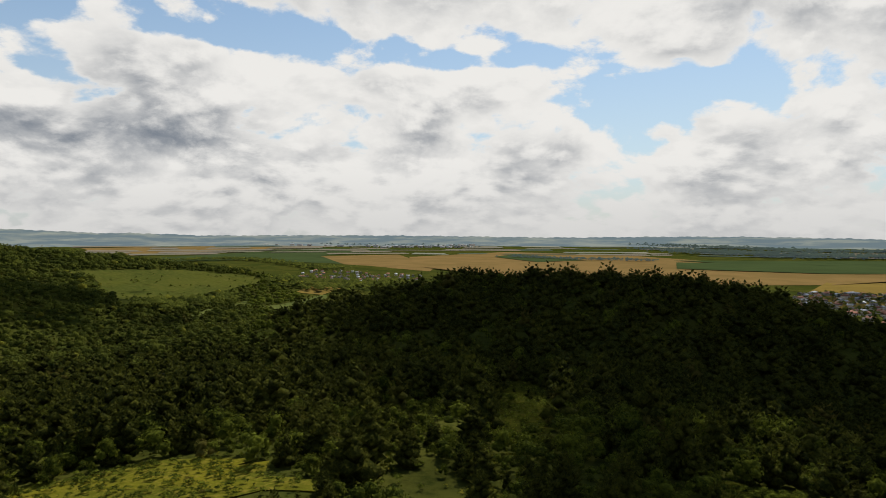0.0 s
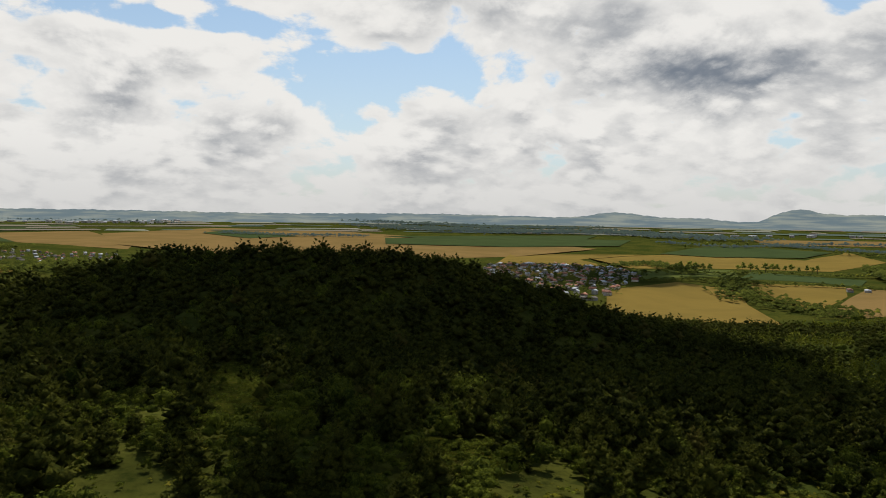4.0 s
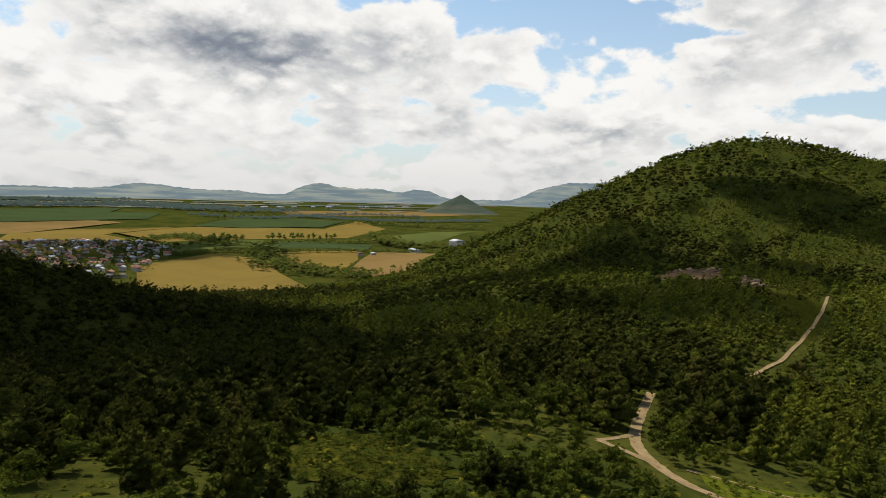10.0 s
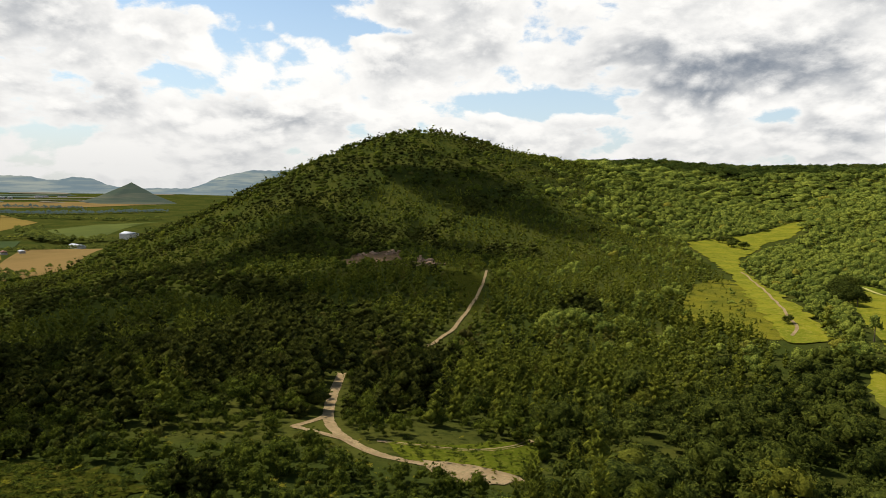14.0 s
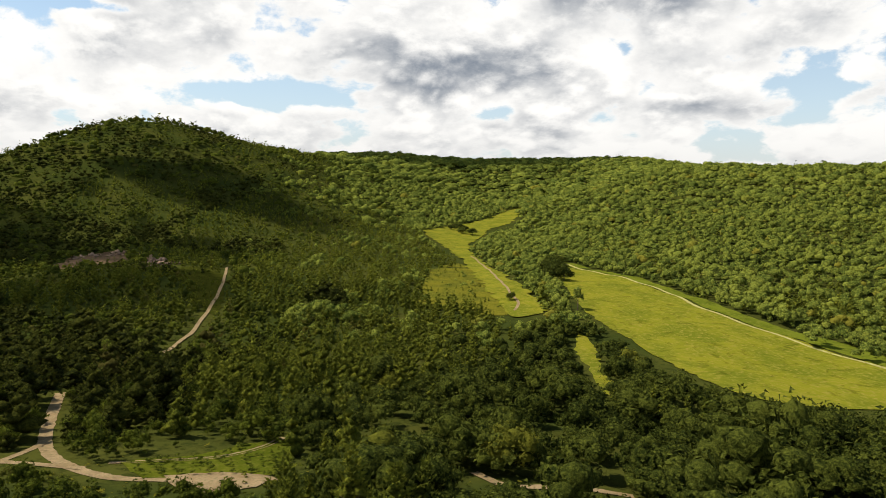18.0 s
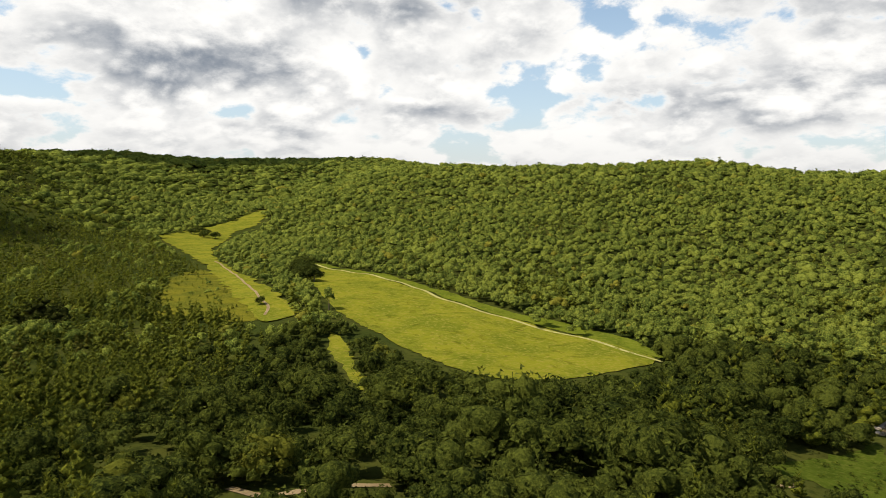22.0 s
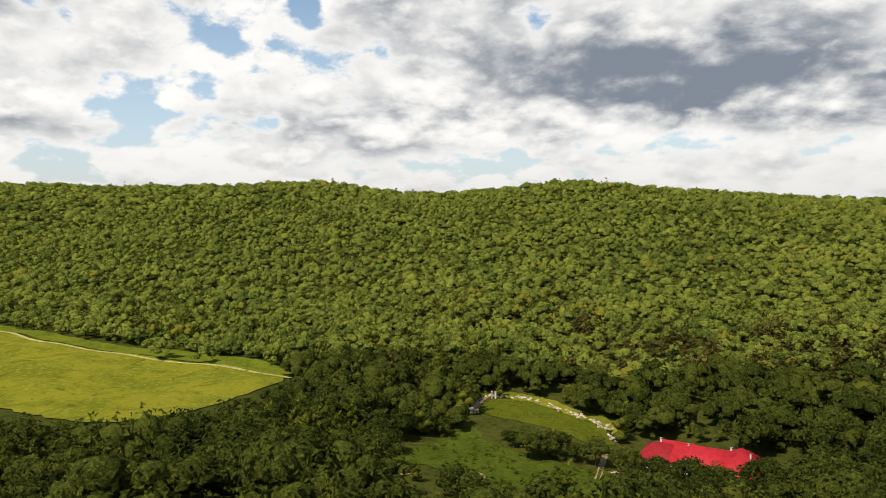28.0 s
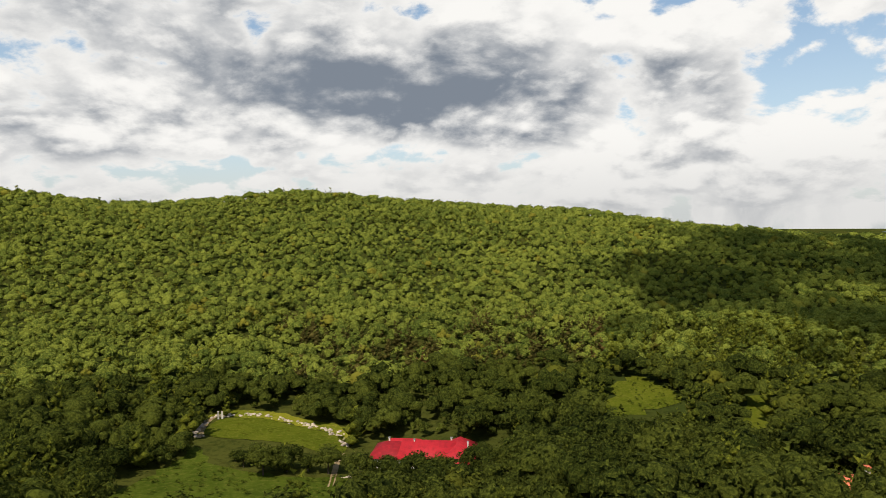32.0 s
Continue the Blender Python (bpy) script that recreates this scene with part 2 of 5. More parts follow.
# ---- materials ----
def material(name, rough=0.8, spec=0.25):
    m = bpy.data.materials.new(name)
    m.use_nodes = True
    n = Nodes(m.node_tree)
    b = n.add("ShaderNodeBsdfPrincipled", Roughness=rough)
    b.inputs["Specular IOR Level"].default_value = spec
    n.add("ShaderNodeOutputMaterial", Surface=b.outputs[0])
    return m, n, b


def place(n):
    return n.add("ShaderNodeNewGeometry").outputs["Position"]


def bump(n, b, height_value, strength, distance):
    k = n.add("ShaderNodeBump", {}, Strength=strength, Distance=distance, Height=height_value)
    n.plug(b, "Normal", k.outputs[0])


def earth(name, a, c, d, scale=0.02, fine=0.6, rough=0.9):
    """Ground cover: two colours in broad patches, a third in fine tufts."""
    m, n, b = material(name, rough, 0.0)
    p = place(n)
    broad = n.ramp(n.noise(p, scale, 5.0, 0.6, 0.4), 0.38, 0.62)
    tuft = n.noise(p, fine, 6.0, 0.65)
    col = n.mix(broad, rgb(*a), rgb(*c))
    col = n.mix(n.ramp(tuft, 0.45, 0.72), col, rgb(*d))
    clump = n.noise(p, fine * 0.35, 5.0, 0.7, 0.6)
    col = n.mix(n.math("MULTIPLY", n.ramp(clump, 0.52, 0.68), 0.55), col, rgb(*[k * 0.45 for k in c]))
    n.plug(b, "Base Color", col)
    bump(n, b, tuft, 0.7, 0.5)
    return m


def foliage(name, dark, light, odd, rough=0.9):
    """Leaves: each tree has its own tint, each clump a little of its own."""
    m, n, b = material(name, rough, 0.02)
    tint = n.add("ShaderNodeAttribute", {"attribute_name": "tint"}).outputs["Fac"]
    info = n.add("ShaderNodeNewGeometry").outputs["Random Per Island"]
    per = n.add("ShaderNodeObjectInfo").outputs["Random"]
    patch = n.noise(place(n), 0.014, 4.0, 0.6)
    f = n.math("ADD", n.math("MULTIPLY", tint, 0.60), n.math("MULTIPLY", info, 0.30))
    f = n.math("ADD", f, n.math("MULTIPLY", n.math("SUBTRACT", patch, 0.5), 1.1))
    f = n.math("ADD", f, n.math("MULTIPLY", per, 0.08), clamp=True)
    grain = n.ramp(n.noise(place(n), 1.3, 4.0, 0.7), 0.36, 0.64)
    f = n.math("ADD", f, n.math("MULTIPLY", n.math("SUBTRACT", grain, 0.5), 0.85), clamp=True)
    col = n.mix(f, rgb(*dark), rgb(*light))
    col = n.mix(n.ramp(tint, 0.972, 0.99), col, rgb(*odd))
    n.plug(b, "Base Color", col)
    bump(n, b, grain, 0.8, 0.5)
    t = n.add("ShaderNodeBsdfTranslucent", Color=col)
    mix = n.add("ShaderNodeMixShader", i0=0.27, i1=b.outputs[0], i2=t.outputs[0])
    o = [k for k in n.tree.nodes if k.type == "OUTPUT_MATERIAL"][0]
    n.plug(o, "Surface", mix.outputs[0])
    return m


def plain(name, c, rough=0.7, spec=0.3, grain=3.0, vary=0.25):
    m, n, b = material(name, rough, spec)
    v = n.noise(place(n), grain, 5.0, 0.6)
    per = n.add("ShaderNodeObjectInfo").outputs["Random"]
    f = n.math("ADD", n.math("MULTIPLY", v, 0.7), n.math("MULTIPLY", per, 0.3))
    lo = tuple(k * (1 - vary) for k in c)
    hi = tuple(min(1.0, k * (1 + vary)) for k in c)
    n.plug(b, "Base Color", n.mix(n.ramp(f, 0.3, 0.7), rgb(*lo), rgb(*hi)))
    bump(n, b, v, 0.25, 0.05)
    return m


def crop(name, a, c, line, turn, step):
    """A field: broad stains and the fine lines of the drill rows and tramlines."""
    m, n, b = material(name, 0.9, 0.0)
    p = place(n)
    s = n.add("ShaderNodeSeparateXYZ", Vector=p)
    u = n.math("ADD", n.math("MULTIPLY", s.outputs[0], math.cos(radians(turn))), n.math("MULTIPLY", s.outputs[1], math.sin(radians(turn))))
    row = n.math("PINGPONG", u, step)
    broad = n.noise(p, 0.006, 5.0, 0.6, 0.5)
    fine = n.noise(p, 0.12, 5.0, 0.7)
    col = n.mix(n.ramp(broad, 0.35, 0.65), rgb(*a), rgb(*c))
    col = n.mix(n.math("MULTIPLY", n.ramp(row, 0.0, 1.2, 1.0, 0.0), 0.5), col, rgb(*line))
    col = n.mix(n.math("MULTIPLY", n.ramp(fine, 0.5, 0.8), 0.45), col, rgb(*line))
    n.plug(b, "Base Color", col)
    bump(n, b, fine, 0.4, 0.4)
    return m


GROUND = earth("forest_floor_and_rough_grass", (0.032, 0.041, 0.008), (0.056, 0.058, 0.011), (0.022, 0.028, 0.006), 0.012, 0.35)
GRASS = earth("dry_hill_grass", (0.122, 0.112, 0.010), (0.075, 0.080, 0.009), (0.155, 0.128, 0.02), 0.05, 0.9)
# rough grass, darker than the hill grass to paint in the glades' shade
SHADED_ROUGH = earth("shaded_rough_grass", (0.038, 0.041, 0.005), (0.024, 0.030, 0.004), (0.062, 0.056, 0.009), 0.09, 0.7)
MEADOW = earth("lush_meadow", (0.165, 0.158, 0.013), (0.105, 0.117, 0.010), (0.21, 0.18, 0.028), 0.05, 0.45)
LAWN = earth("mown_lawn", (0.080, 0.090, 0.008), (0.059, 0.072, 0.006), (0.105, 0.105, 0.014), 0.06, 0.8)
# lawn copy made darker, with the clearing's part shade put into the colour
SHADYGRASS = earth("shaded_clearing_grass", (0.058, 0.076, 0.008), (0.041, 0.058, 0.006), (0.086, 0.094, 0.014), 0.07, 0.6)
MARGINGRASS = earth("tall_green_margin_grass", (0.110, 0.128, 0.011), (0.080, 0.100, 0.009), (0.14, 0.14, 0.02), 0.05, 0.5)
# darkened pasture: the shade on the hillside meadow is painted into this colour
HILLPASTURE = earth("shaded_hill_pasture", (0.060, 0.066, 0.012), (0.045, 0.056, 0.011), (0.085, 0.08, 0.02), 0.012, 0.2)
SCREE = earth("red_brown_scarp_earth", (0.150, 0.090, 0.055), (0.095, 0.062, 0.034), (0.05, 0.052, 0.016), 0.06, 0.3)
DUST = earth("pale_dirt_track", (0.30, 0.212, 0.112), (0.23, 0.158, 0.08), (0.17, 0.145, 0.07), 0.25, 1.6)
STRAW = earth("trodden_straw", (0.38, 0.34, 0.12), (0.30, 0.27, 0.09), (0.22, 0.21, 0.06), 0.2, 1.2)
WHEAT = crop("ripe_wheat", (0.168, 0.118, 0.030), (0.138, 0.099, 0.026), (0.14, 0.10, 0.030), 35, 14)
STUBBLE = crop("pale_stubble", (0.170, 0.112, 0.042), (0.138, 0.094, 0.034), (0.13, 0.09, 0.035), -20, 22)
GREENCROP = crop("green_crop", (0.044, 0.062, 0.023), (0.037, 0.053, 0.020), (0.04, 0.06, 0.02), 10, 18)
PASTURE = crop("pasture", (0.082, 0.095, 0.024), (0.066, 0.079, 0.022), (0.065, 0.08, 0.02), 60, 30)
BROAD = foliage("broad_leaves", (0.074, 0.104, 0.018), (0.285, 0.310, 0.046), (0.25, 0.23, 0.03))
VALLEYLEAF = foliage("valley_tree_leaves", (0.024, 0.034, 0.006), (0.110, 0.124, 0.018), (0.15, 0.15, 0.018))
PINE = foliage("pine_needles", (0.020, 0.026, 0.005), (0.078, 0.082, 0.012), (0.080, 0.072, 0.015))
BROWNPINE = foliage("browned_conifer_needles", (0.050, 0.046, 0.010), (0.150, 0.122, 0.030), (0.16, 0.10, 0.03))
LARCH = foliage("yellow_green_conifer", (0.074, 0.090, 0.012), (0.190, 0.196, 0.020), (0.13, 0.12, 0.02))
SHRUB = foliage("shrub_leaves", (0.030, 0.042, 0.006), (0.116, 0.134, 0.014), (0.11, 0.10, 0.02))
BARK = plain("bark", (0.11, 0.085, 0.06), 0.9, 0.1, 6.0, 0.4)
SCARPROCK = plain("brown_scarp_rock", (0.19, 0.125, 0.080), 0.9, 0.1, 0.6, 0.45)
ROCK = plain("limestone", (0.36, 0.29, 0.22), 0.9, 0.15, 0.8, 0.35)
WALLS = plain("limewashed_wall", (0.42, 0.385, 0.335), 0.85, 0.2, 0.6, 0.45)
TILE = plain("clay_tile_roof", (0.22, 0.095, 0.06), 0.8, 0.2, 0.9, 0.45)
DARKROOF = plain("weathered_dark_roof", (0.10, 0.085, 0.075), 0.8, 0.2, 0.9, 0.4)
GREYROOF = plain("grey_sheet_roof", (0.30, 0.31, 0.33), 0.6, 0.3, 0.9, 0.4)
REDROOF = plain("bright_red_sheet_roof", (0.30, 0.012, 0.017), 0.65, 0.2, 0.7, 0.3)
ORANGEROOF = plain("orange_tile_roof", (0.60, 0.14, 0.07), 0.7, 0.25, 2.0, 0.25)
CLOUD = plain("cloud_white", (0.85, 0.86, 0.88), 1.0, 0.0, 0.004, 0.04)
n_tree = CLOUD.node_tree
thin = n_tree.nodes.new("ShaderNodeBsdfTransparent")
veil = n_tree.nodes.new("ShaderNodeMixShader")
veil.inputs[0].default_value = 0.52
cloud_out = [k for k in n_tree.nodes if k.type == "OUTPUT_MATERIAL"][0]
n_tree.links.new(cloud_out.inputs["Surface"].links[0].from_socket, veil.inputs[1])
n_tree.links.new(thin.outputs[0], veil.inputs[2])
n_tree.links.new(veil.outputs[0], cloud_out.inputs["Surface"])
GLASS = plain("dark_window_glass", (0.03, 0.035, 0.04), 0.15, 0.5, 1.0, 0.3)


def haze_glow(name, wood, bare, glow):
    """The distance; its veil of bright air is painted as a pale blue glow."""
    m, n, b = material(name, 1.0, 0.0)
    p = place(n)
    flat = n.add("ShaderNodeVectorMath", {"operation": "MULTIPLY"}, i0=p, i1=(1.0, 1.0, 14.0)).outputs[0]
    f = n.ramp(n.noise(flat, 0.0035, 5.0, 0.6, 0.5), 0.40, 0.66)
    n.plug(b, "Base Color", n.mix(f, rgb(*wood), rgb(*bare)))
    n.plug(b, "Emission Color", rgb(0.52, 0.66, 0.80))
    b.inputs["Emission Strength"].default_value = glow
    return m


DISTANCE = haze_glow("distant_hills", (0.030, 0.045, 0.040), (0.13, 0.13, 0.085), 0.24)
# far crops, trees and lone hill: haze painted in by glow
FAR_STUBBLE = haze_glow("hazy_stubble", (0.135, 0.105, 0.060), (0.11, 0.10, 0.055), 0.085)
FAR_GREEN = haze_glow("hazy_crops_and_woods", (0.040, 0.058, 0.030), (0.055, 0.072, 0.035), 0.085)
FAR_PALE = haze_glow("hazy_pale_fields", (0.17, 0.16, 0.10), (0.12, 0.125, 0.075), 0.095)
FARLEAF = haze_glow("hazy_far_trees", (0.022, 0.034, 0.020), (0.03, 0.042, 0.022), 0.06)
DISTANCE_NEAR = haze_glow("hazy_lone_hill", (0.034, 0.046, 0.024), (0.075, 0.074, 0.04), 0.045)


# ---- mesh helpers ----
def raw_mesh(name, verts, tris, mat, tint=None, soft=False):
    """A mesh from numpy arrays of corners and triangles."""
    me = bpy.data.meshes.new(name)
    nv, nf = len(verts), len(tris)
    me.vertices.add(nv)
    me.vertices.foreach_set("co", np.asarray(verts, np.float32).ravel())
    me.loops.add(nf * 3)
    me.loops.foreach_set("vertex_index", np.asarray(tris, np.int32).ravel())
    me.polygons.add(nf)
    me.polygons.foreach_set("loop_start", np.arange(nf, dtype=np.int32) * 3)
    if tint is not None:
        a = me.attributes.new("tint", "FLOAT", "POINT")
        a.data.foreach_set("value", np.asarray(tint, np.float32))
    if soft:
        me.polygons.foreach_set("use_smooth", np.ones(nf, bool))
    me.update(calc_edges=True)
    me.materials.append(mat)
    return me


def bm_mesh(name, bm, mat):
    me = bpy.data.meshes.new(name)
    bm.to_mesh(me)
    bm.free()
    me.materials.append(mat)
    return me


def part(name, me, parent, label=""):
    ob = new(name, me)
    ob.parent = parent
    return tagged(ob, label)


def inside(poly, x, y):
    """Which of the points lie inside a polygon."""
    hit = np.zeros(np.shape(x), bool)
    px, py = poly[-1]
    for qx, qy in poly:
        cut = ((qy > y) != (py > y)) & (x < (px - qx) * (y - qy) / (py - qy + 1e-9) + qx)
        hit ^= cut
        px, py = qx, qy
    return hit


def curve(points, step=3.0):
    """A smooth line through a few points, at even steps."""
    p = [Vector(q) for q in points]
    p = [p[0] * 2 - p[1]] + p + [p[-1] * 2 - p[-2]]
    out = []
    for a, b, c, d in zip(p, p[1:], p[2:], p[3:]):
        n = max(2, int((c - b).length / step))
        for i in range(n):
            t = i / n
            out.append(0.5 * ((2 * b) + (c - a) * t + (2 * a - 5 * b + 4 * c - d) * t * t + (3 * b - a - 3 * c + d) * t ** 3))
    return out + [p[-2]]


def drape(name, poly, mat, step, lift, ragged=0.0, rounded=True):
    """A sheet of crop or grass laid over the ground inside a rounded outline."""
    edge = curve(list(poly) + [poly[0]], step) [:-1] if rounded else [Vector(q) for q in poly]
    rng = np.random.default_rng(len(HILLS) + int(abs(poly[0][0])))
    ring = [(v.x + rng.uniform(-ragged, ragged), v.y + rng.uniform(-ragged, ragged)) for v in edge]
    xs, ys = [q[0] for q in ring], [q[1] for q in ring]
    gx, gy = np.meshgrid(np.arange(min(xs), max(xs), step), np.arange(min(ys), max(ys), step))
    gx, gy = gx.ravel() + rng.uniform(-0.2, 0.2, gx.size) * step, gy.ravel() + rng.uniform(-0.2, 0.2, gy.size) * step
    ok = inside(ring, gx, gy)
    flat = [Vector(q) for q in ring] + [Vector(q) for q in zip(gx[ok], gy[ok])]
    n = len(ring)
    v, _, f, *_ = geometry.delaunay_2d_cdt(flat, [(i, (i + 1) % n) for i in range(n)], [list(range(n))], 1, 1e-4)
    v = np.array([tuple(q) for q in v])
    z = height(v[:, 0], v[:, 1]) + lift
    f = [t for t in f if len(t) == 3]
    ob = new(name, raw_mesh(name, np.column_stack([v, z]), np.array(f), mat))
    return tagged(ob, kind="structure")


def ribbon(name, points, width, mat, lift, ragged=0.13):
    """A track: a strip along a smooth line, with worn edges."""
    line = curve(points, max(1.2, width * 0.35))
    rng = np.random.default_rng(int(abs(points[0][0] * 7 + points[0][1])))
    verts, tris = [], []
    for i, c in enumerate(line):
        d = (line[min(i + 1, len(line) - 1)] - line[max(i - 1, 0)]).normalized()
        s = Vector((-d.y, d.x))
        for k in (-1.0, -0.35, 0.35, 1.0):
            w = width / 2 * k * (1 + (rng.uniform(-ragged, ragged) if abs(k) == 1 else 0))
            q = c + s * w
            verts.append((q.x, q.y, 0.0))
    verts = np.array(verts)
    verts[:, 2] = height(verts[:, 0], verts[:, 1]) + lift
    verts[1::4, 2] -= 0.08
    verts[2::4, 2] -= 0.08
    for i in range(len(line) - 1):
        for k in range(3):
            a = i * 4 + k
            tris += [(a, a + 1, a + 5), (a, a + 5, a + 4)]
    return tagged(new(name, raw_mesh(name, verts, np.array(tris), mat)), kind="structure")


# ---- the ground, one sheet to the horizon ----
def ground_sheet():
    rings = np.concatenate([[0.0], np.geomspace(14, 4900, 190)])
    spokes = 480
    az = np.linspace(0, 2 * math.pi, spokes, endpoint=False)
    R, A = np.meshgrid(rings[1:], az, indexing="ij")
    x, y = -np.sin(A) * R, np.cos(A) * R
    z = height(x, y)
    verts = np.column_stack([x.ravel(), y.ravel(), z.ravel()])
    n = len(rings) - 1
    i, j = np.meshgrid(np.arange(n - 1), np.arange(spokes), indexing="ij")
    a, b = i * spokes + j, i * spokes + (j + 1) % spokes
    c, d = a + spokes, b + spokes
    tris = np.concatenate([np.stack([a, d, c], -1).reshape(-1, 3), np.stack([a, b, d], -1).reshape(-1, 3)])
    mid = len(verts)
    verts = np.vstack([verts, [(0, 0, float(height(0.0, 0.0)))]])
    k = np.arange(spokes)
    tris = np.vstack([tris, np.stack([np.full(spokes, mid), (k + 1) % spokes, k], -1)])
    me = raw_mesh("ground", verts, tris, GROUND)
    me.polygons.foreach_set("use_smooth", np.ones(len(me.polygons), bool))
    return tagged(new("ground", me), "green hill and plain ground with rough grass", "ground", kind="structure")


ground = ground_sheet()


# ---- fields, meadows and tracks ----
def field(name, label, mat, poly, step=22.0, lift=0.7, ragged=1.0, rounded=False):
    return tagged(drape(name, poly, mat, step, lift, ragged, rounded), label, "field")


WHEATS = "ripe golden wheat field on the plain"
GREENS = "dark green crop field on the plain"
field("wheat_field", "ripe yellow wheat field below the wooded slope", WHEAT, [(721, 937), (550, 716), (520, 603), (633, 617), (688, 561), (825, 737), (905, 828), (882, 945)])
field("wheat_field", "ripe yellow wheat field below the wooded slope", WHEAT, [(975, 876), (1156, 817), (1018, 717), (844, 636), (894, 768)])
field("stubble_field", "cut brown stubble field beside the barn", STUBBLE, [(1183, 794), (1097, 600), (821, 496), (794, 550), (847, 623), (1006, 704)])
field("crop_field", GREENS, GREENCROP, [(1207, 1071), (1382, 929), (1226, 838), (1006, 921)])
field("crop_field", GREENS, PASTURE, [(982, 1196), (1230, 1144), (1036, 949), (861, 1015)])
field("wheat_field", WHEATS, WHEAT, [(1264, 1755), (1603, 1719), (1802, 1408), (2175, 1541), (1972, 1272), (1508, 1103), (1310, 1278), (1074, 1308)], 40)
field("crop_field", GREENS, GREENCROP, [(1552, 1745), (1929, 1883), (2038, 1754), (2077, 1520), (1858, 1452), (1631, 1592)], 40, 2.5)
field("pasture", "green pasture among hedges on the plain", PASTURE, [(1559, 1066), (1890, 1047), (1969, 897), (1507, 833), (1454, 928)], 40)
field("crop_field", GREENS, GREENCROP, [(949, 2754), (1492, 2658), (1921, 2341), (1592, 2002), (1198, 2134), (815, 2363)], 60, 2.5)
field("stubble_field", "pale stubble field far off on the plain", STUBBLE, [(2526, 2245), (3061, 1827), (3101, 1415), (2725, 1568), (2268, 1952)], 60)
field("wheat_field", WHEATS, WHEAT, [(560, 1150), (1080, 1900), (1490, 1754), (1191, 1682), (1030, 1290)], 50)
field("wheat_field", WHEATS, STUBBLE, [(-163, 3249), (341, 3734), (878, 3462), (1467, 1963), (1030, 1800), (440, 1700), (222, 2021), (-86, 2499)], 60)
field("crop_field", GREENS, GREENCROP, [(246, 3259), (375, 3497), (625, 2948), (389, 2796)], 60, 2.6)
field("stubble_field", "brown stubble field behind the village", STUBBLE, [(-598, 3288), (-229, 3471), (-27, 2500), (-44, 2325), (-381, 2614)], 60)
field("crop_field", GREENS, GREENCROP, [(-1393, 2400), (-722, 4059), (-261, 3949), (-596, 3307), (-391, 2644), (-859, 2921)], 60)
field("stubble_field", "pale stubble field far off on the plain", STUBBLE, [(-1978, 3705), (-1293, 4155), (-738, 4153), (-1383, 3455), (-1461, 2997)], 60)
field("crop_field", GREENS, GREENCROP, [(986, 2906), (2031, 2723), (1720, 2405), (1185, 2572)], 60, 2.8)
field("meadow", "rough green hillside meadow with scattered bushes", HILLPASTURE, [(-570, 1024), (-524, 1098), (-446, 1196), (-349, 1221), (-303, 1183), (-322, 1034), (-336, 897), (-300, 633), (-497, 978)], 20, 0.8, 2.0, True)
field("meadow", "narrow pasture strip between tree belts", PASTURE, [(-246, 658), (-281, 954), (-245, 882), (-237, 649)], 12, 0.6, 1.0, True)
field("meadow", "narrow pasture strip between tree belts", PASTURE, [(-240, 890), (-194, 1088), (-178, 997), (-181, 740)], 12, 0.6, 1.0, True)
field("wheat_field", "small golden wheat field beside the village", WHEAT, [(-239, 1090), (-229, 1178), (-174, 1194), (-194, 1088)], 14)
VALLEY = [(545, -297), (468, -303), (377, -289), (294, -276), (228, -277), (170, -276), (166, -240), (172, -200), (182, -183), (209, -182), (271, -193), (344, -208)]
STRIP = [(289, -175), (273, -172), (238, -156), (204, -138), (198, -130), (232, -146), (261, -157)]
UPPER = [(914, -294), (968, -347), (1037, -438), (1128, -538), (1091, -538), (990, -470), (940, -411), (863, -365), (751, -300), (637, -262), (501, -231), (389, -199), (339, -184), (332, -163), (358, -164), (419, -181), (615, -239), (781, -270)]
MARGIN = [(561, -312), (465, -312), (379, -303), (297, -291), (249, -295), (196, -294), (163, -280), (172, -278), (228, -279), (294, -278), (377, -291), (468, -305), (545, -299)]
SCARP = [(590, 112), (630, 116), (669, 106), (684, 74), (640, 60), (612, 66), (604, 90)]
SCARP_LOW = [(653, 47), (600, 24), (575, 22), (590, 40)]
HEATH = [(541, 21), (544, -3), (468, -13), (372, -6), (387, 1), (430, 6), (470, 16)]
SLOPE = [(454, -144), (552, -187), (583, -229), (394, -181), (343, -158), (393, -130)]
GREEN = [(74, -242), (71, -251), (62, -236), (50, -227), (41, -223), (25, -219), (16, -219), (10, -195), (41, -182), (55, -192), (71, -194), (81, -188), (82, -205), (76, -231)]
GLADE = [(-94, -283), (-112, -297), (-121, -282), (-118, -263), (-103, -258), (-88, -254)]
GAP = [(-148, -268), (-155, -266), (-139, -236), (-131, -238)]
POND = [(74, -269), (70, -285), (50, -283), (20, -260), (16, -250), (22, -243), (46, -258), (67, -262)]
BANK = [(78, -285), (73, -298), (64, -296), (49, -292), (30, -280), (17, -268), (13, -259), (15, -254), (27, -267), (47, -282), (62, -286), (72, -290)]
VERGE = [(141, 16), (145, -1), (154, -15), (144, -17), (128, -12), (129, 6), (132, 13)]
field("meadow", "bright yellow-green hay meadow on the valley floor", MEADOW, VALLEY, 5, 0.4, 1.0, True)
field("meadow", "narrow bright meadow strip between bushes", MEADOW, STRIP, 4, 0.22, 1.2, True)
field("meadow", "winding bright meadow along the upper valley", MEADOW, UPPER, 6, 0.6, 3.0, True)
field("hill_grass", "dry sunlit grass slope dotted with bushes", GRASS, SLOPE, 5, 0.25, 4.0, True)
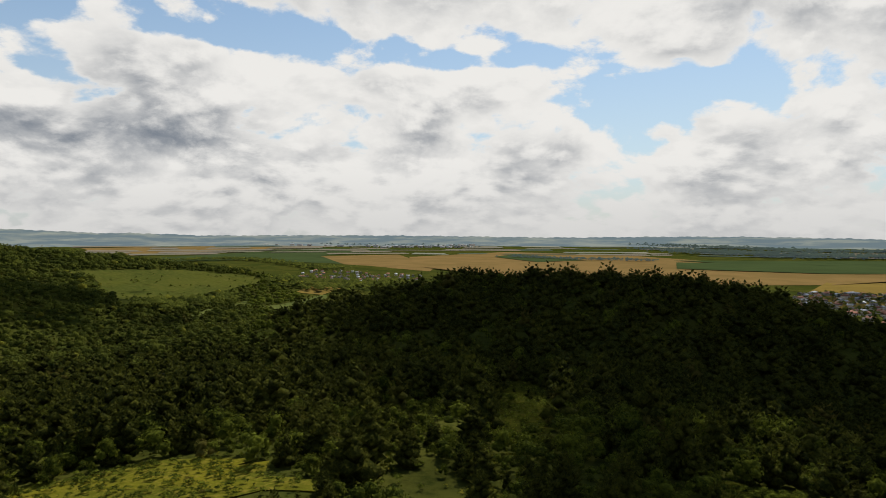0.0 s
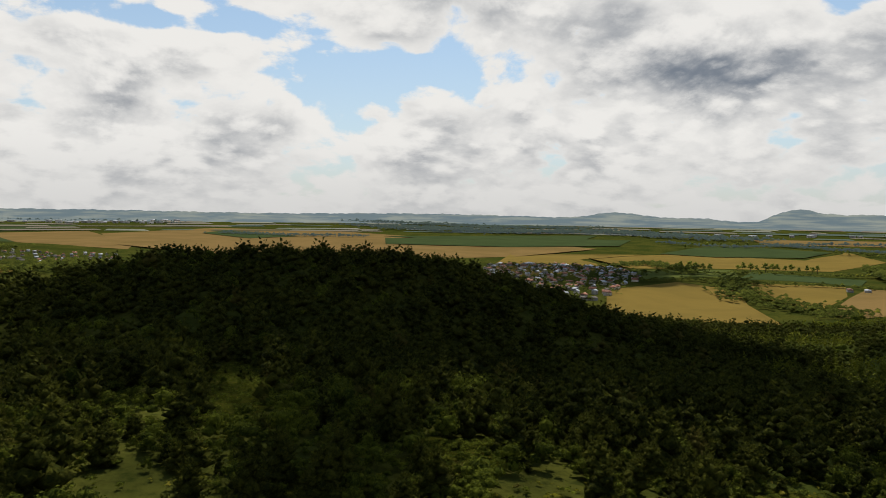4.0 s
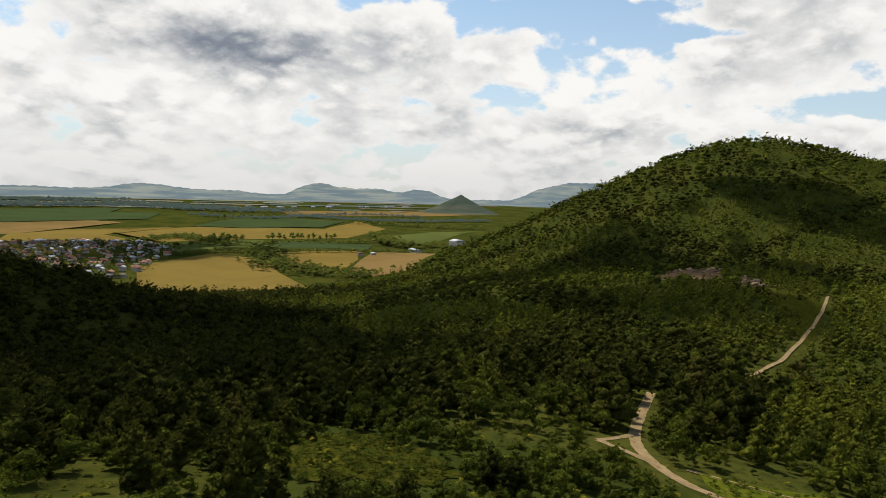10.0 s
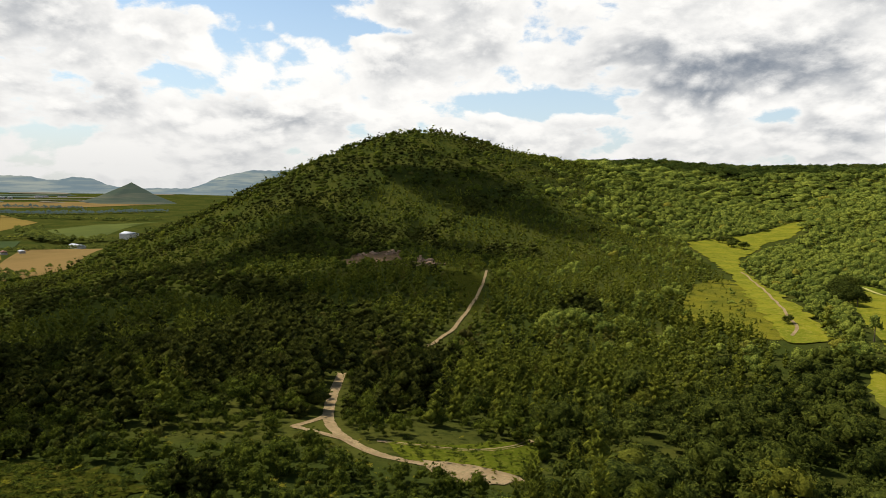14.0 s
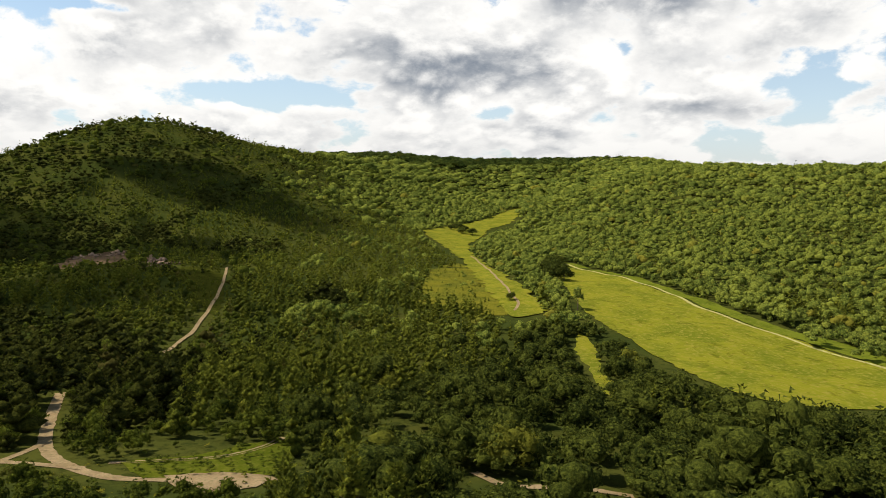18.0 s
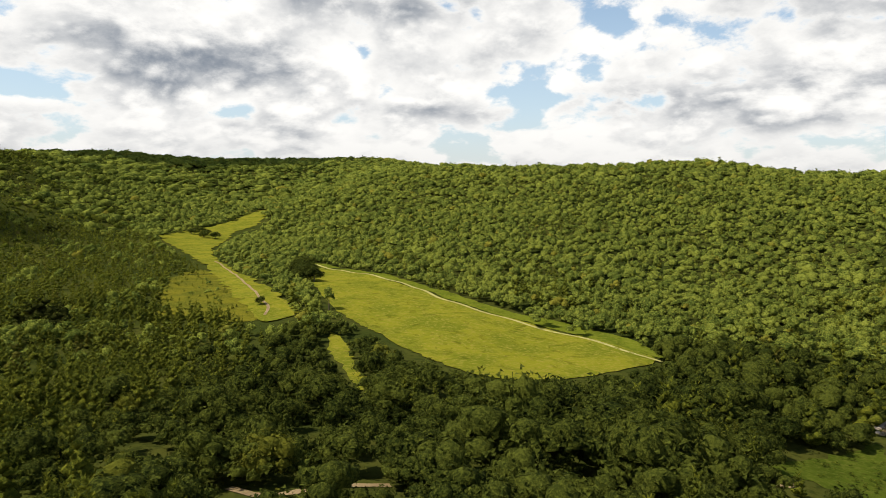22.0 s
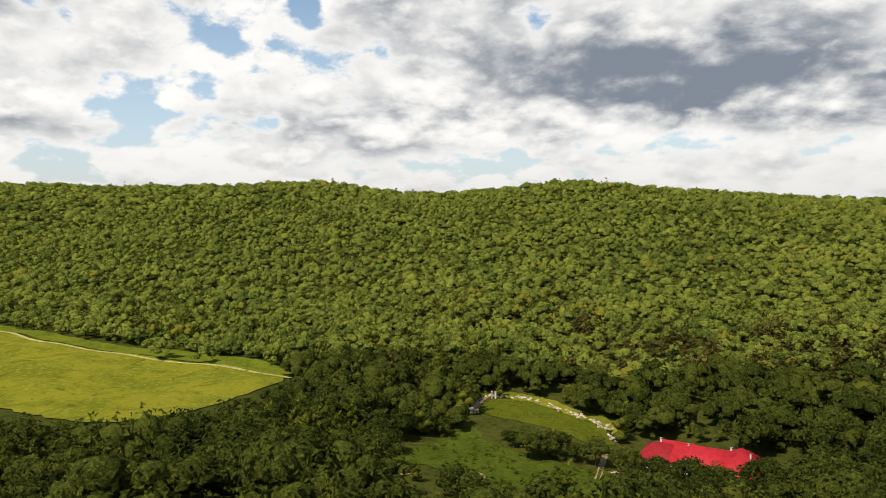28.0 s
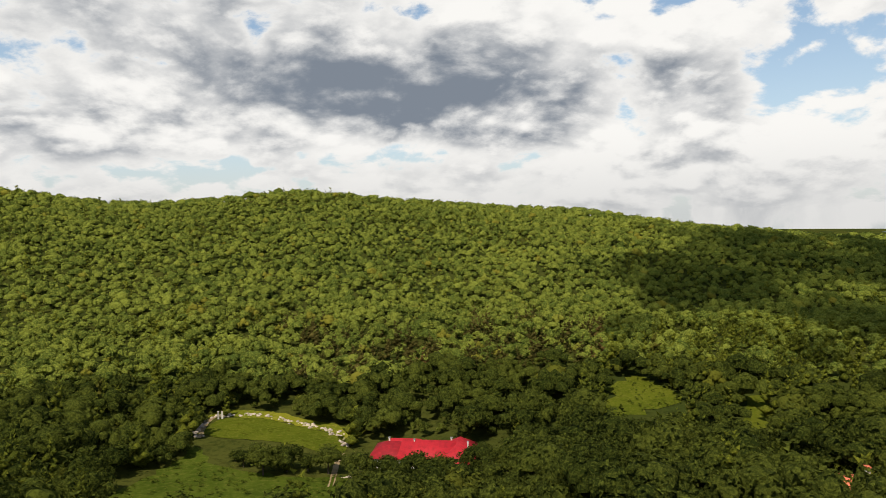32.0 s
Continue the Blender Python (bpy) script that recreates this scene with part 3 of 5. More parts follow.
field("grass_margin", "green grass strip between the meadow path and the forest", MARGINGRASS, MARGIN, 4, 0.3, 1.0, True)
field("scarp", "bare red-brown scarp of earth and rock", SCREE, SCARP, 6, 0.5, 3.0, True)
field("scarp", "bare red-brown scarp of earth and rock", SCREE, SCARP_LOW, 5, 0.5, 2.5, True)
field("heath", "dry grass clearing with bushes beside the track", SHADED_ROUGH, HEATH, 4, 0.3, 2.0, True)
field("lawn", "narrow bright grass gap among the trees", LAWN, GAP, 3, 0.2, 1.0, True)
field("bare_patch", "bare pale earth and rubble in the clearing", DUST, [(79, -182), (79, -188), (73, -188), (71, -181), (75, -177)], 2, 0.2, 0.8, True)
field("bare_patch", "bare pale earth and rubble in the clearing", DUST, [(57, -193), (57, -197), (52, -198), (51, -194)], 1.5, 0.24, 0.5, True)
field("lawn", "green grass clearing before the red-roofed house", SHADYGRASS, GREEN, 4, 0.16, 1.5, True)
field("lawn", "smooth mown lawn ringed by pale stones", LAWN, POND, 3, 0.22, 0.3, True)
field("grass_bank", "sunny yellow grass bank along the lawn", MEADOW, BANK, 2, 0.28, 0.7, True)
field("grass_verge", "green grass verge beside the dirt track", LAWN, VERGE, 3, 0.12, 1.0, True)
field("sandy_patch", "bare pale sandy patch where the tracks meet", DUST, [(130, 7), (131, 1), (130, -5), (128, -10), (124, -13), (119, -2), (122, 5)], 2, 0.18, 0.8, True)
field("lawn", "grass glade among the trees", LAWN, GLADE, 4, 0.2, 3.5, True)
DRY = [(-60, 86), (-67, 104), (-55, 111), (-35, 113), (-24, 99), (-11, 93)]
RIDE = [(9, 126), (21, 221), (32, 223), (30, 162), (16, 119)]
CLEAR = [(75, 64), (96, 81), (110, 77), (107, 57), (99, 48)]
CLEAR_TWO = [(35, 87), (44, 103), (59, 104), (49, 86)]
field("hill_grass", "dry yellow grass slope among small pines", GRASS, DRY, 3, 0.2, 3.5, True)
field("hill_grass", "grassy ride between the pines", SHADED_ROUGH, RIDE, 3, 0.2, 3.5, True)
field("hill_grass", "grass clearing among low bushes", SHADED_ROUGH, CLEAR, 3, 0.2, 3.5, True)
field("hill_grass", "grass clearing among low bushes", SHADED_ROUGH, CLEAR_TWO, 3, 0.2, 3.5, True)


def track(name, label, points, width, lift=0.3):
    return tagged(ribbon(name, points, width, DUST, lift), label, "track")


ROADS = [
    ([(124, -11), (127, 1), (128, 10), (131, 17), (141, 25), (158, 32), (184, 36), (214, 39)], 2.8),
    ([(148, 38), (159, 34), (165, 33)], 1.8),
    ([(148, 38), (142, 28), (138, 22)], 2.2),
    ([(267, 18), (305, 10), (350, 2), (450, -11), (553, -18)], 1.9),
    ([(141, 18), (141, -1), (147, -11), (156, -17)], 1.5),
    ([(123, -51), (114, -55), (113, -68), (108, -79)], 2.4),
    ([(640, -258), (550, -237), (437, -201), (391, -186), (366, -179), (350, -169)], 1.8),
    ([(18, -244), (19, -235), (19, -209)], 2.0),
    ([(73, -261), (75, -281), (72, -292), (66, -295)], 1.8),
    ([(539, -306), (392, -294), (325, -278), (257, -273), (200, -276), (163, -270)], 2.2),
]
for k, (line, wide) in enumerate(ROADS[:-1]):
    track("dirt_track", "pale dirt track winding through the bushes", line, wide, {3: 0.5, 6: 0.8}.get(k, 0.12 + 0.015 * k))
tagged(ribbon("field_path", ROADS[-1][0], ROADS[-1][1], STRAW, 0.5), "pale trodden path along the meadow edge", "path")


# ---- trees ----
def ico(level):
    bm = bmesh.new()
    bmesh.ops.create_icosphere(bm, subdivisions=level, radius=1.0)
    v = np.array([tuple(k.co) for k in bm.verts])
    f = np.array([[k.index for k in t.verts] for t in bm.faces])
    bm.free()
    return v, f


ICO1, ICO2 = ico(1), ico(2)
OCTA = (np.array([(1, 0, 0), (0, 1, 0), (-1, 0, 0), (0, -1, 0), (0, 0, 1), (0, 0, -1)], float), np.array([(0, 1, 4), (1, 2, 4), (2, 3, 4), (3, 0, 4), (1, 0, 5), (2, 1, 5), (3, 2, 5), (0, 3, 5)]))


def join(pieces):
    vs, fs, n = [], [], 0
    for v, f in pieces:
        vs.append(v)
        fs.append(f + n)
        n += len(v)
    return np.vstack(vs), np.vstack(fs)


def leaves(rng, centre, normal, size, single=False):
    """Small folded leaf sprays, one at each centre."""
    n = len(centre)
    normal = normal + rng.normal(0, 0.5 if single else 0.45, (n, 3))
    normal /= np.linalg.norm(normal, axis=1)[:, None]
    a = np.cross(normal, rng.normal(0, 1, (n, 3)))
    a /= np.linalg.norm(a, axis=1)[:, None]
    b = np.cross(normal, a)
    s = size * rng.uniform(0.6, 1.4, (n, 1))
    if single:
        q = np.stack([centre - a * s * 0.9 - b * s * 0.6, centre + a * s * 0.9 - b * s * 0.6, centre + b * s * 1.1 + normal * s * 0.3], 1).reshape(-1, 3)
        return q, np.arange(n * 3).reshape(-1, 3)
    q = np.stack([centre - a * s, centre - b * s * 0.6 + normal * s * 0.25, centre + a * s, centre + b * s * 0.6 + normal * s * 0.25], 1).reshape(-1, 3)
    k = np.arange(n)[:, None] * 4
    f = np.concatenate([k + [[0, 1, 2]], k + [[0, 2, 3]]])
    return q, f


def top_faces(v, f, floor=-0.45):
    """Without the faces that look straight down."""
    n = np.cross(v[f[:, 1]] - v[f[:, 0]], v[f[:, 2]] - v[f[:, 0]])
    n /= np.linalg.norm(n, axis=1)[:, None] + 1e-9
    return f[n[:, 2] > floor]


def broad_crown(seed, lobes, sprays, core, tall=1.0, leaf=0.05, single=True, full=0.76):
    """A leafy crown of unit width standing on z = 0: lobes with gaps between and sprays of leaves."""
    rng = np.random.default_rng(seed)
    pieces = []
    for i in range(lobes):
        a = i * 2.4 + rng.uniform(-0.5, 0.5)
        d = 0.0 if i == 0 else rng.uniform(0.18, 0.34)
        zc = tall * (0.66 if i == 0 else rng.uniform(0.30, 0.66))
        r = (0.27 if i == 0 else rng.uniform(0.13, 0.23)) if lobes > 1 else 0.46
        if lobes == 2:
            r, d = (0.36, 0.06) if i == 0 else (0.28, 0.26)
        c = np.array([d * math.cos(a), d * math.sin(a), zc])
        v, f = core
        w = v * (1 + rng.uniform(-0.2, 0.2, (len(v), 1))) * np.array([1, 1, rng.uniform(0.8, 1.1) * (tall if lobes < 3 else 1.0)])
        pieces.append((c + w * r * (full if sprays else 1.0), top_faces(v, f)))
        if sprays:
            n = max(4, int(sprays * r * r / 0.045 / lobes))
            w = rng.normal(0, 1, (n, 3))
            w[:, 2] = w[:, 2] * 0.8 + 0.3
            w /= np.linalg.norm(w, axis=1)[:, None]
            pieces.append(leaves(rng, c + w * r * rng.uniform(0.74, 1.14, (n, 1)), w, leaf, single))
    return join(pieces)


def pine_crown(seed, clumps, slim, sprays, leaf=0.05, blunt=1.5):
    """A pine of unit height: tufted clumps of needles up a tapering crown, with shoots that stand out."""
    rng = np.random.default_rng(seed)
    pieces = []
    lean = rng.uniform(-0.05, 0.05, 2)
    for i in range(clumps):
        t = (i + 0.3) / clumps
        reach = slim * (1 - 0.90 * t ** blunt) * rng.uniform(0.8, 1.15)
        a = i * 2.4 + rng.uniform(-0.5, 0.5)
        d = reach * rng.uniform(0.35, 0.65)
        c = np.array([lean[0] * t + math.cos(a) * d, lean[1] * t + math.sin(a) * d, 0.13 + 0.74 * t])
        v, f = OCTA
        w = v * (1 + rng.uniform(-0.3, 0.3, (6, 1))) * np.array([1, 1, 0.85]) * (reach * 0.58 + 0.022)
        pieces.append((c + w, f))
    n = sprays
    t = rng.uniform(0, 1, n) ** 0.9
    a = rng.uniform(0, 6.283, n)
    rr = slim * (1 - 0.93 * t ** blunt) * rng.uniform(0.7, 1.2, n)
    c = np.stack([np.cos(a) * rr + lean[0] * t, np.sin(a) * rr + lean[1] * t, 0.10 + 0.86 * t + rng.uniform(-0.03, 0.04, n)], 1)
    out = np.stack([np.cos(a), np.sin(a), np.full(n, 1.0)], 1) + rng.normal(0, 0.3, (n, 3))
    out /= np.linalg.norm(out, axis=1)[:, None]
    side = np.cross(out, rng.normal(0, 1, (n, 3)))
    side /= np.linalg.norm(side, axis=1)[:, None]
    s = leaf * rng.uniform(0.6, 1.4, (n, 1))
    q = np.stack([c - side * s * 0.55, c + side * s * 0.55, c + out * s * 1.7], 1).reshape(-1, 3)
    pieces.append((q, np.arange(n * 3).reshape(-1, 3)))
    return join(pieces)


def stamp(name, label, templates, xyz, size, mat, kind="stuff", category="forest", squash=None):
    """Many trees joined into one mesh: a template at each place, turned and scaled."""
    rng = np.random.default_rng(len(xyz) + 11)
    vs, fs, ts, n = [], [], [], 0
    pick = rng.integers(0, len(templates), len(xyz))
    for k, (tv, tf) in enumerate(templates):
        idx = np.where(pick == k)[0]
        if not len(idx):
            continue
        a = rng.uniform(0, 6.283, len(idx))
        c, s = np.cos(a), np.sin(a)
        sz = size[idx]
        x = (tv[None, :, 0] * c[:, None] - tv[None, :, 1] * s[:, None]) * sz[:, :1]
        y = (tv[None, :, 0] * s[:, None] + tv[None, :, 1] * c[:, None]) * sz[:, :1]
        z = np.broadcast_to(tv[None, :, 2], x.shape) * sz[:, 1:2]
        v = np.stack([x, y, z], -1) + xyz[idx][:, None, :]
        f = tf[None] + (np.arange(len(idx)) * len(tv))[:, None, None] + n
        vs.append(v.reshape(-1, 3))
        fs.append(f.reshape(-1, 3))
        ts.append(np.repeat(rng.uniform(0, 1, len(idx)), len(tv)))
        n += len(idx) * len(tv)
    if not vs:
        return None
    ob = new(name, raw_mesh(name, np.vstack(vs), np.vstack(fs), mat, np.concatenate(ts), True))
    return tagged(ob, label, category, kind=kind)


# where trees may not stand
GLADES = [DRY, RIDE, CLEAR, CLEAR_TWO, SLOPE, SCARP, SCARP_LOW, HEATH]
CLEARINGS = [VALLEY, STRIP, UPPER, GREEN, GLADE, POND, BANK, VERGE, MARGIN, GAP, [(-570, 1024), (-524, 1098), (-446, 1196), (-349, 1221), (-303, 1183), (-322, 1034), (-336, 897), (-300, 633), (-497, 978)], [(-246, 658), (-281, 954), (-245, 882), (-237, 649)], [(-240, 890), (-194, 1088), (-178, 997), (-181, 740)], [(-239, 1090), (-229, 1178), (-174, 1194), (-194, 1088)]]
PLAIN = [(60, 960), (420, 800), (540, 640), (600, 590), (690, 540), (760, 520), (840, 480), (1120, 590), (1600, 700), (2100, 820), (2600, 900), (4500, 1500), (3000, 4000), (0, 4900), (-3000, 4000), (-1500, 2600), (-640, 1700), (-330, 1250), (-160, 960)]
HOUSES = [[(16, -256), (-40, -238), (-36, -214), (6, -222)], [(-96, -176), (-96, -150), (-128, -150), (-128, -176)]]


def near_road(x, y, extra):
    hit = np.zeros(len(x), bool)
    for line, wide in ROADS:
        for q in curve(line, 3.0):
            hit |= (x - q.x) ** 2 + (y - q.y) ** 2 < (wide * 0.5 + extra) ** 2
    return hit


def in_any(polys, x, y):
    hit = np.zeros(len(x), bool)
    for poly in polys:
        hit |= inside(poly, x, y)
    return hit


def open_ground(x, y):
    return in_any(CLEARINGS + [PLAIN] + HOUSES, x, y) | near_road(x, y, 1.6)


def screens(x, y, z, h):
    """Trees so tall that they would hide a clearing or track that lies open to the air."""
    hide = np.zeros(len(x), bool)
    for part_up in (0.45, 0.8):
        drop = np.maximum(EYE - z - h * part_up, 8.0)
        k = (EYE - z) / drop
        hide |= near_road(x * k, y * k, 1.9)
        far = np.hypot(x, y) + 1e-6
        for side in (-0.32, 0.0, 0.32):
            sx, sy = x * k + side * h * y / far, y * k - side * h * x / far
            hide |= in_any(CLEARINGS[:10] + HOUSES[:1] + [DRY, CLEAR, SCARP, SCARP_LOW], sx, sy)
    return hide


def seen(x, y, top):
    """Leave out what the hills hide from the air over the knoll."""
    az = np.degrees(np.arctan2(-x, y))
    r = np.hypot(x, y)
    bins = 720
    rr = np.geomspace(60, 4800, 240)
    a = np.radians(np.arange(bins) * 0.5 - 180)
    X, Y = -np.sin(a)[:, None] * rr, np.cos(a)[:, None] * rr
    el = (height(X, Y) + 3 - EYE) / rr
    el = np.maximum.accumulate(el, axis=1)
    i = ((az + 180) / 0.5).astype(int) % bins
    j = np.clip(np.searchsorted(rr, r) - 1, 0, len(rr) - 1)
    return ((top - EYE) / r > el[i, j] - 0.002) & ((top - EYE) / r > -0.50)


def bearing_of(x, y):
    az = np.degrees(np.arctan2(-x, y))
    return np.where(az > 60, az - 360, az)


def scatter(r0, r1, gap, seed, az0=-221.0, az1=37.0):
    rng = np.random.default_rng(seed)
    g = np.arange(-r1, r1, gap)
    x, y = np.meshgrid(g, g)
    x = (x + (np.arange(len(g)) % 2)[:, None] * gap / 2).ravel() + rng.uniform(-0.48, 0.48, x.size) * gap
    y = y.ravel() + rng.uniform(-0.48, 0.48, x.size) * gap
    r = np.hypot(x, y)
    az = bearing_of(x, y)
    ok = (r > r0) & (r <= r1) & (az > az0) & (az < az1)
    x, y = x[ok], y[ok]
    ok = ~open_ground(x, y)
    x, y = x[ok], y[ok]
    z = height(x, y)
    ok = seen(x, y, z + 9)
    x, y, z = x[ok], y[ok], z[ok]
    return x, y, z, bearing_of(x, y), np.hypot(x, y), rng


def patchy(x, y, s, k):
    return np.sin(x / s + 1.7 * np.sin(y / s * 0.7 + k)) * np.sin(y / s * 1.1 + 1.3 * np.sin(x / s * 0.6 + 2 * k))


def share(az, r, x, y):
    """How much of the wood is conifer at a place."""
    pine = np.where(az > -60, np.clip((r - 90) / 120, 0.35, 0.78), np.where(az > -97, np.clip((r - 90) / 160, 0.25, 0.66), 0.05))
    pine = np.where((az > -100) & (az < -66) & (r > 650), 0.60, pine)
    pine = np.where((az < -92) & (az > -113) & (r > 210) & (r < 600), 0.45, pine)
    pine = np.where((az < -90 + 10 * patchy(x, y, 45.0, 0.5)) & (az > np.maximum(-116.0, -116.5 + (r - 380) * 0.0175)) & (r > 230) & (r < 1000), 0.80, pine)
    pine = np.where((az < -172) & (az > -222) & (r > 320) & (r < 430), 0.55, pine)
    pine = np.where((az > 12) & (r > 350), 0.10, pine)
    return np.clip(pine + 0.30 * patchy(x, y, 40.0, 0.3), 0, 1)


LODS = [
    # from, to, spacing; clumps and shoots of the conifers; lobes, sprays and leaf size of the broadleaf trees
    (74, 135, 3.3, 13, 130, 9, 260, 0.036),
    (135, 250, 4.3, 8, 46, 9, 430, 0.034),
    (250, 480, 5.0, 6, 12, 6, 70, 0.044),
    (480, 900, 5.7, 3, 4, 2, 10, 0.075),
    (900, 1500, 8.6, 2, 3, 1, 5, 0.10),
    (1500, 2500, 16.0, 2, 3, 1, 4, 0.12),
]
NEAR_TREES = []
for lod, (r0, r1, gap, clumps, shoots, lobes, sprays, leaf) in enumerate(LODS):
    x, y, z, az, r, rng = scatter(r0, r1, gap, 100 + lod)
    n = len(x)
    conifer = rng.uniform(0, 1, n) < share(az, r, x, y)
    wide = (az < -100 + 8 * patchy(x, y, 30.0, 0.9)) | ((az > 16) & (r > 300))
    thin = rng.uniform(0, 1, n)
    # broadleaf woods grow larger crowns, so they stand wider apart
    rest = (0.86, 0.9, 0.72, 0.80, 0.7, 0.7)[lod]
    keep = np.where(conifer, thin < rest, np.where(wide, thin < (0.30, np.where(r < 190, 0.26, 0.34), np.where(r < 330, 0.56, 0.84), 0.90, 0.95, 0.95)[lod], thin < rest))
    keep &= ~((r < 170) & ~wide & (patchy(x, y, 15.0, 1.0) < -0.8))
    slope = in_any(GLADES, x, y)
    keep &= ~slope | (thin < 0.2)
    small = np.where(wide, 1.0, np.clip((r + 40) / 210, 0.62, 1.0)) * np.where(slope, 0.45, 1.0)
    small = small * np.where((az < -128) & (r > 140) & (r < 330), 1.45, 1.0)
    # trees at these bearings and ranges take the darker leaf colour
    dark_leaf = (az > 2) | (az < -96) & (r < 300) | (az < -116) & (r < 335 + 25 * patchy(x, y, 40.0, 0.4)) & (thin < 0.95)
    tall = np.exp(rng.normal(0.0, 0.36, n)).clip(0.42, 1.9)
    base = np.where(conifer, 8.0 if lod < 3 else 6.8, np.where(wide, (8.2, 8.2, 6.5, 5.3, 5.0, 8.0)[lod], 4.6))
    h = base * small * tall * (1.15 if lod > 3 else 1.0)
    h = np.where((az > -62) & (r > 280) & (r < 900), h * 0.92, h)
    keep &= ~screens(x, y, z, h)
    xyz = np.column_stack([x, y, z - 0.25])
    pine = [pine_crown(40 + k, clumps, 0.31 if lod < 2 else 0.36, shoots, (0.042, 0.05, 0.075, 0.12, 0.16, 0.2)[lod], 1.9) for k in range(6)]
    slender = [pine_crown(50 + k, clumps + 1, 0.23, shoots, (0.04, 0.05, 0.075, 0.12, 0.16, 0.2)[lod], 1.25) for k in range(4)]
    broad = [broad_crown(60 + k, lobes, sprays, ICO1, 0.95, leaf, True, (0.76, 0.74, 0.80, 0.92, 1.0, 1.0)[lod]) for k in range(7)]
    scrub = [broad_crown(70 + k, min(lobes, 4), int(sprays * 0.55), ICO1, 0.95, leaf * 1.15, True, (0.76, 0.74, 0.80, 0.92, 1.0, 1.0)[lod]) for k in range(6)]
    lar = conifer & ((patchy(x, y, 60.0, 2.2) > 0.1) | (az < -92 + 10 * patchy(x, y, 45.0, 0.5))) & (az < -52 + 14 * patchy(x, y, 45.0, 0.7))
    browned = lar & (az < -168) & (az > -198) & (r > 300) & (r < 450)
    swell = (1.0, 1.0, 1.0, 1.05, 1.2, 1.7)[lod]
    if lod == 0:
        # the nearest ones stand as single trees
        first = np.where(keep)[0]
        first = first[np.argsort(r[first])][:270]
        for i in first:
            NEAR_TREES.append((float(x[i]), float(y[i]), float(z[i]), float(h[i]), "pine" if conifer[i] and not lar[i] else "larch" if conifer[i] else "broadleaf_tree" if wide[i] else "bush"))
        keep[first] = False
    for sel, temps, mat, name, label, wmul in (
        (keep & conifer & ~lar, pine, PINE, "pine_wood", "dark green pine wood on the hillside", 1.05 if lod < 2 else 1.2),
        (keep & browned, slender, BROWNPINE, "browned_conifers", "brownish conifers among the green forest", 1.1),
        (keep & lar & ~browned, slender, LARCH, "conifer_wood", "yellow-green conifer wood on the hillside", 1.0),
        (keep & ~conifer & wide & ~dark_leaf, broad, BROAD, "broadleaf_wood", "dense green broadleaf forest", 1.12),
        (keep & ~conifer & wide & dark_leaf, broad, VALLEYLEAF, "valley_wood", "dark green broadleaf trees on the valley floor", 1.12),
        (keep & ~conifer & ~wide, scrub, SHRUB, "bushes", "light green bushes among the pines", 1.05),
    ):
        if sel.sum():
            hh = h[sel]
            stamp(name, label, temps, xyz[sel], np.column_stack([hh * wmul * swell * rng.uniform(0.85, 1.2, sel.sum()), hh]), mat)

# low scrub between the trees of the near slope
rng = np.random.default_rng(41)
ga, gr = np.radians(rng.uniform(-118, 38, 3000)), rng.uniform(68.0, 150.0, 3000)
gx, gy = -np.sin(ga) * gr, np.cos(ga) * gr
ok = ~near_road(gx, gy, 0.8) & ~in_any([VERGE, DRY], gx, gy)
gx, gy = gx[ok], gy[ok]
hh = 0.35 + rng.uniform(0, 1, len(gx)) ** 2.2 * 1.7
for sel, mat, label in ((rng.uniform(0, 1, len(gx)) < 0.6, SHRUB, "low green scrub between the trees"), (None, GRASS, "tufts of dry yellowish grass between the trees")):
    sel = ~last if sel is None else sel
    last = sel
    stamp("scrub", label, [broad_crown(87 + k, 3, 34, OCTA, 0.8, 0.06) for k in range(4)], np.column_stack([gx, gy, height(gx, gy)])[sel], np.column_stack([hh * 1.5, hh])[sel], mat, category="scrub")

# bushes scattered over the hillside meadow
rng = np.random.default_rng(31)
gx, gy = rng.uniform(-560, -310, 260), rng.uniform(650, 1210, 260)
ok = inside(CLEARINGS[10], gx, gy) & (patchy(gx, gy, 45.0, 0.5) > 0.05)
gx, gy = gx[ok], gy[ok]
hh = rng.uniform(2.0, 5.5, len(gx))
stamp("bushes", "dark bushes scattered over the hillside meadow", [broad_crown(85 + k, 3, 12, ICO1, 0.9, 0.08) for k in range(4)], np.column_stack([gx, gy, height(gx, gy)]), np.column_stack([hh * 1.4, hh]), SHRUB, category="bushes")

# low tussocks and seedlings in the clearings
for glade, count in ((DRY, 420), (RIDE, 420), (CLEAR, 420), (CLEAR_TWO, 300), (GREEN, 260), (SLOPE, 160), (GLADE, 90), (VERGE, 130), (HEATH, 220), (SCARP, 180)):
    rng = np.random.default_rng(count)
    gx = rng.uniform(min(q[0] for q in glade), max(q[0] for q in glade), count * 2)
    gy = rng.uniform(min(q[1] for q in glade), max(q[1] for q in glade), count * 2)
    ok = inside(glade, gx, gy)
    gx, gy = gx[ok], gy[ok]
    hh = rng.uniform(0.3, 1.3, len(gx)) ** 1.6
    tuft = [broad_crown(80 + k, 3, 36, OCTA, 0.8, 0.06) for k in range(4)]
    stamp("tussocks", "low green tussocks and seedlings in the grass", tuft, np.column_stack([gx, gy, height(gx, gy) + 0.2]), np.column_stack([hh * 1.6, hh]), SHRUB, category="grass")


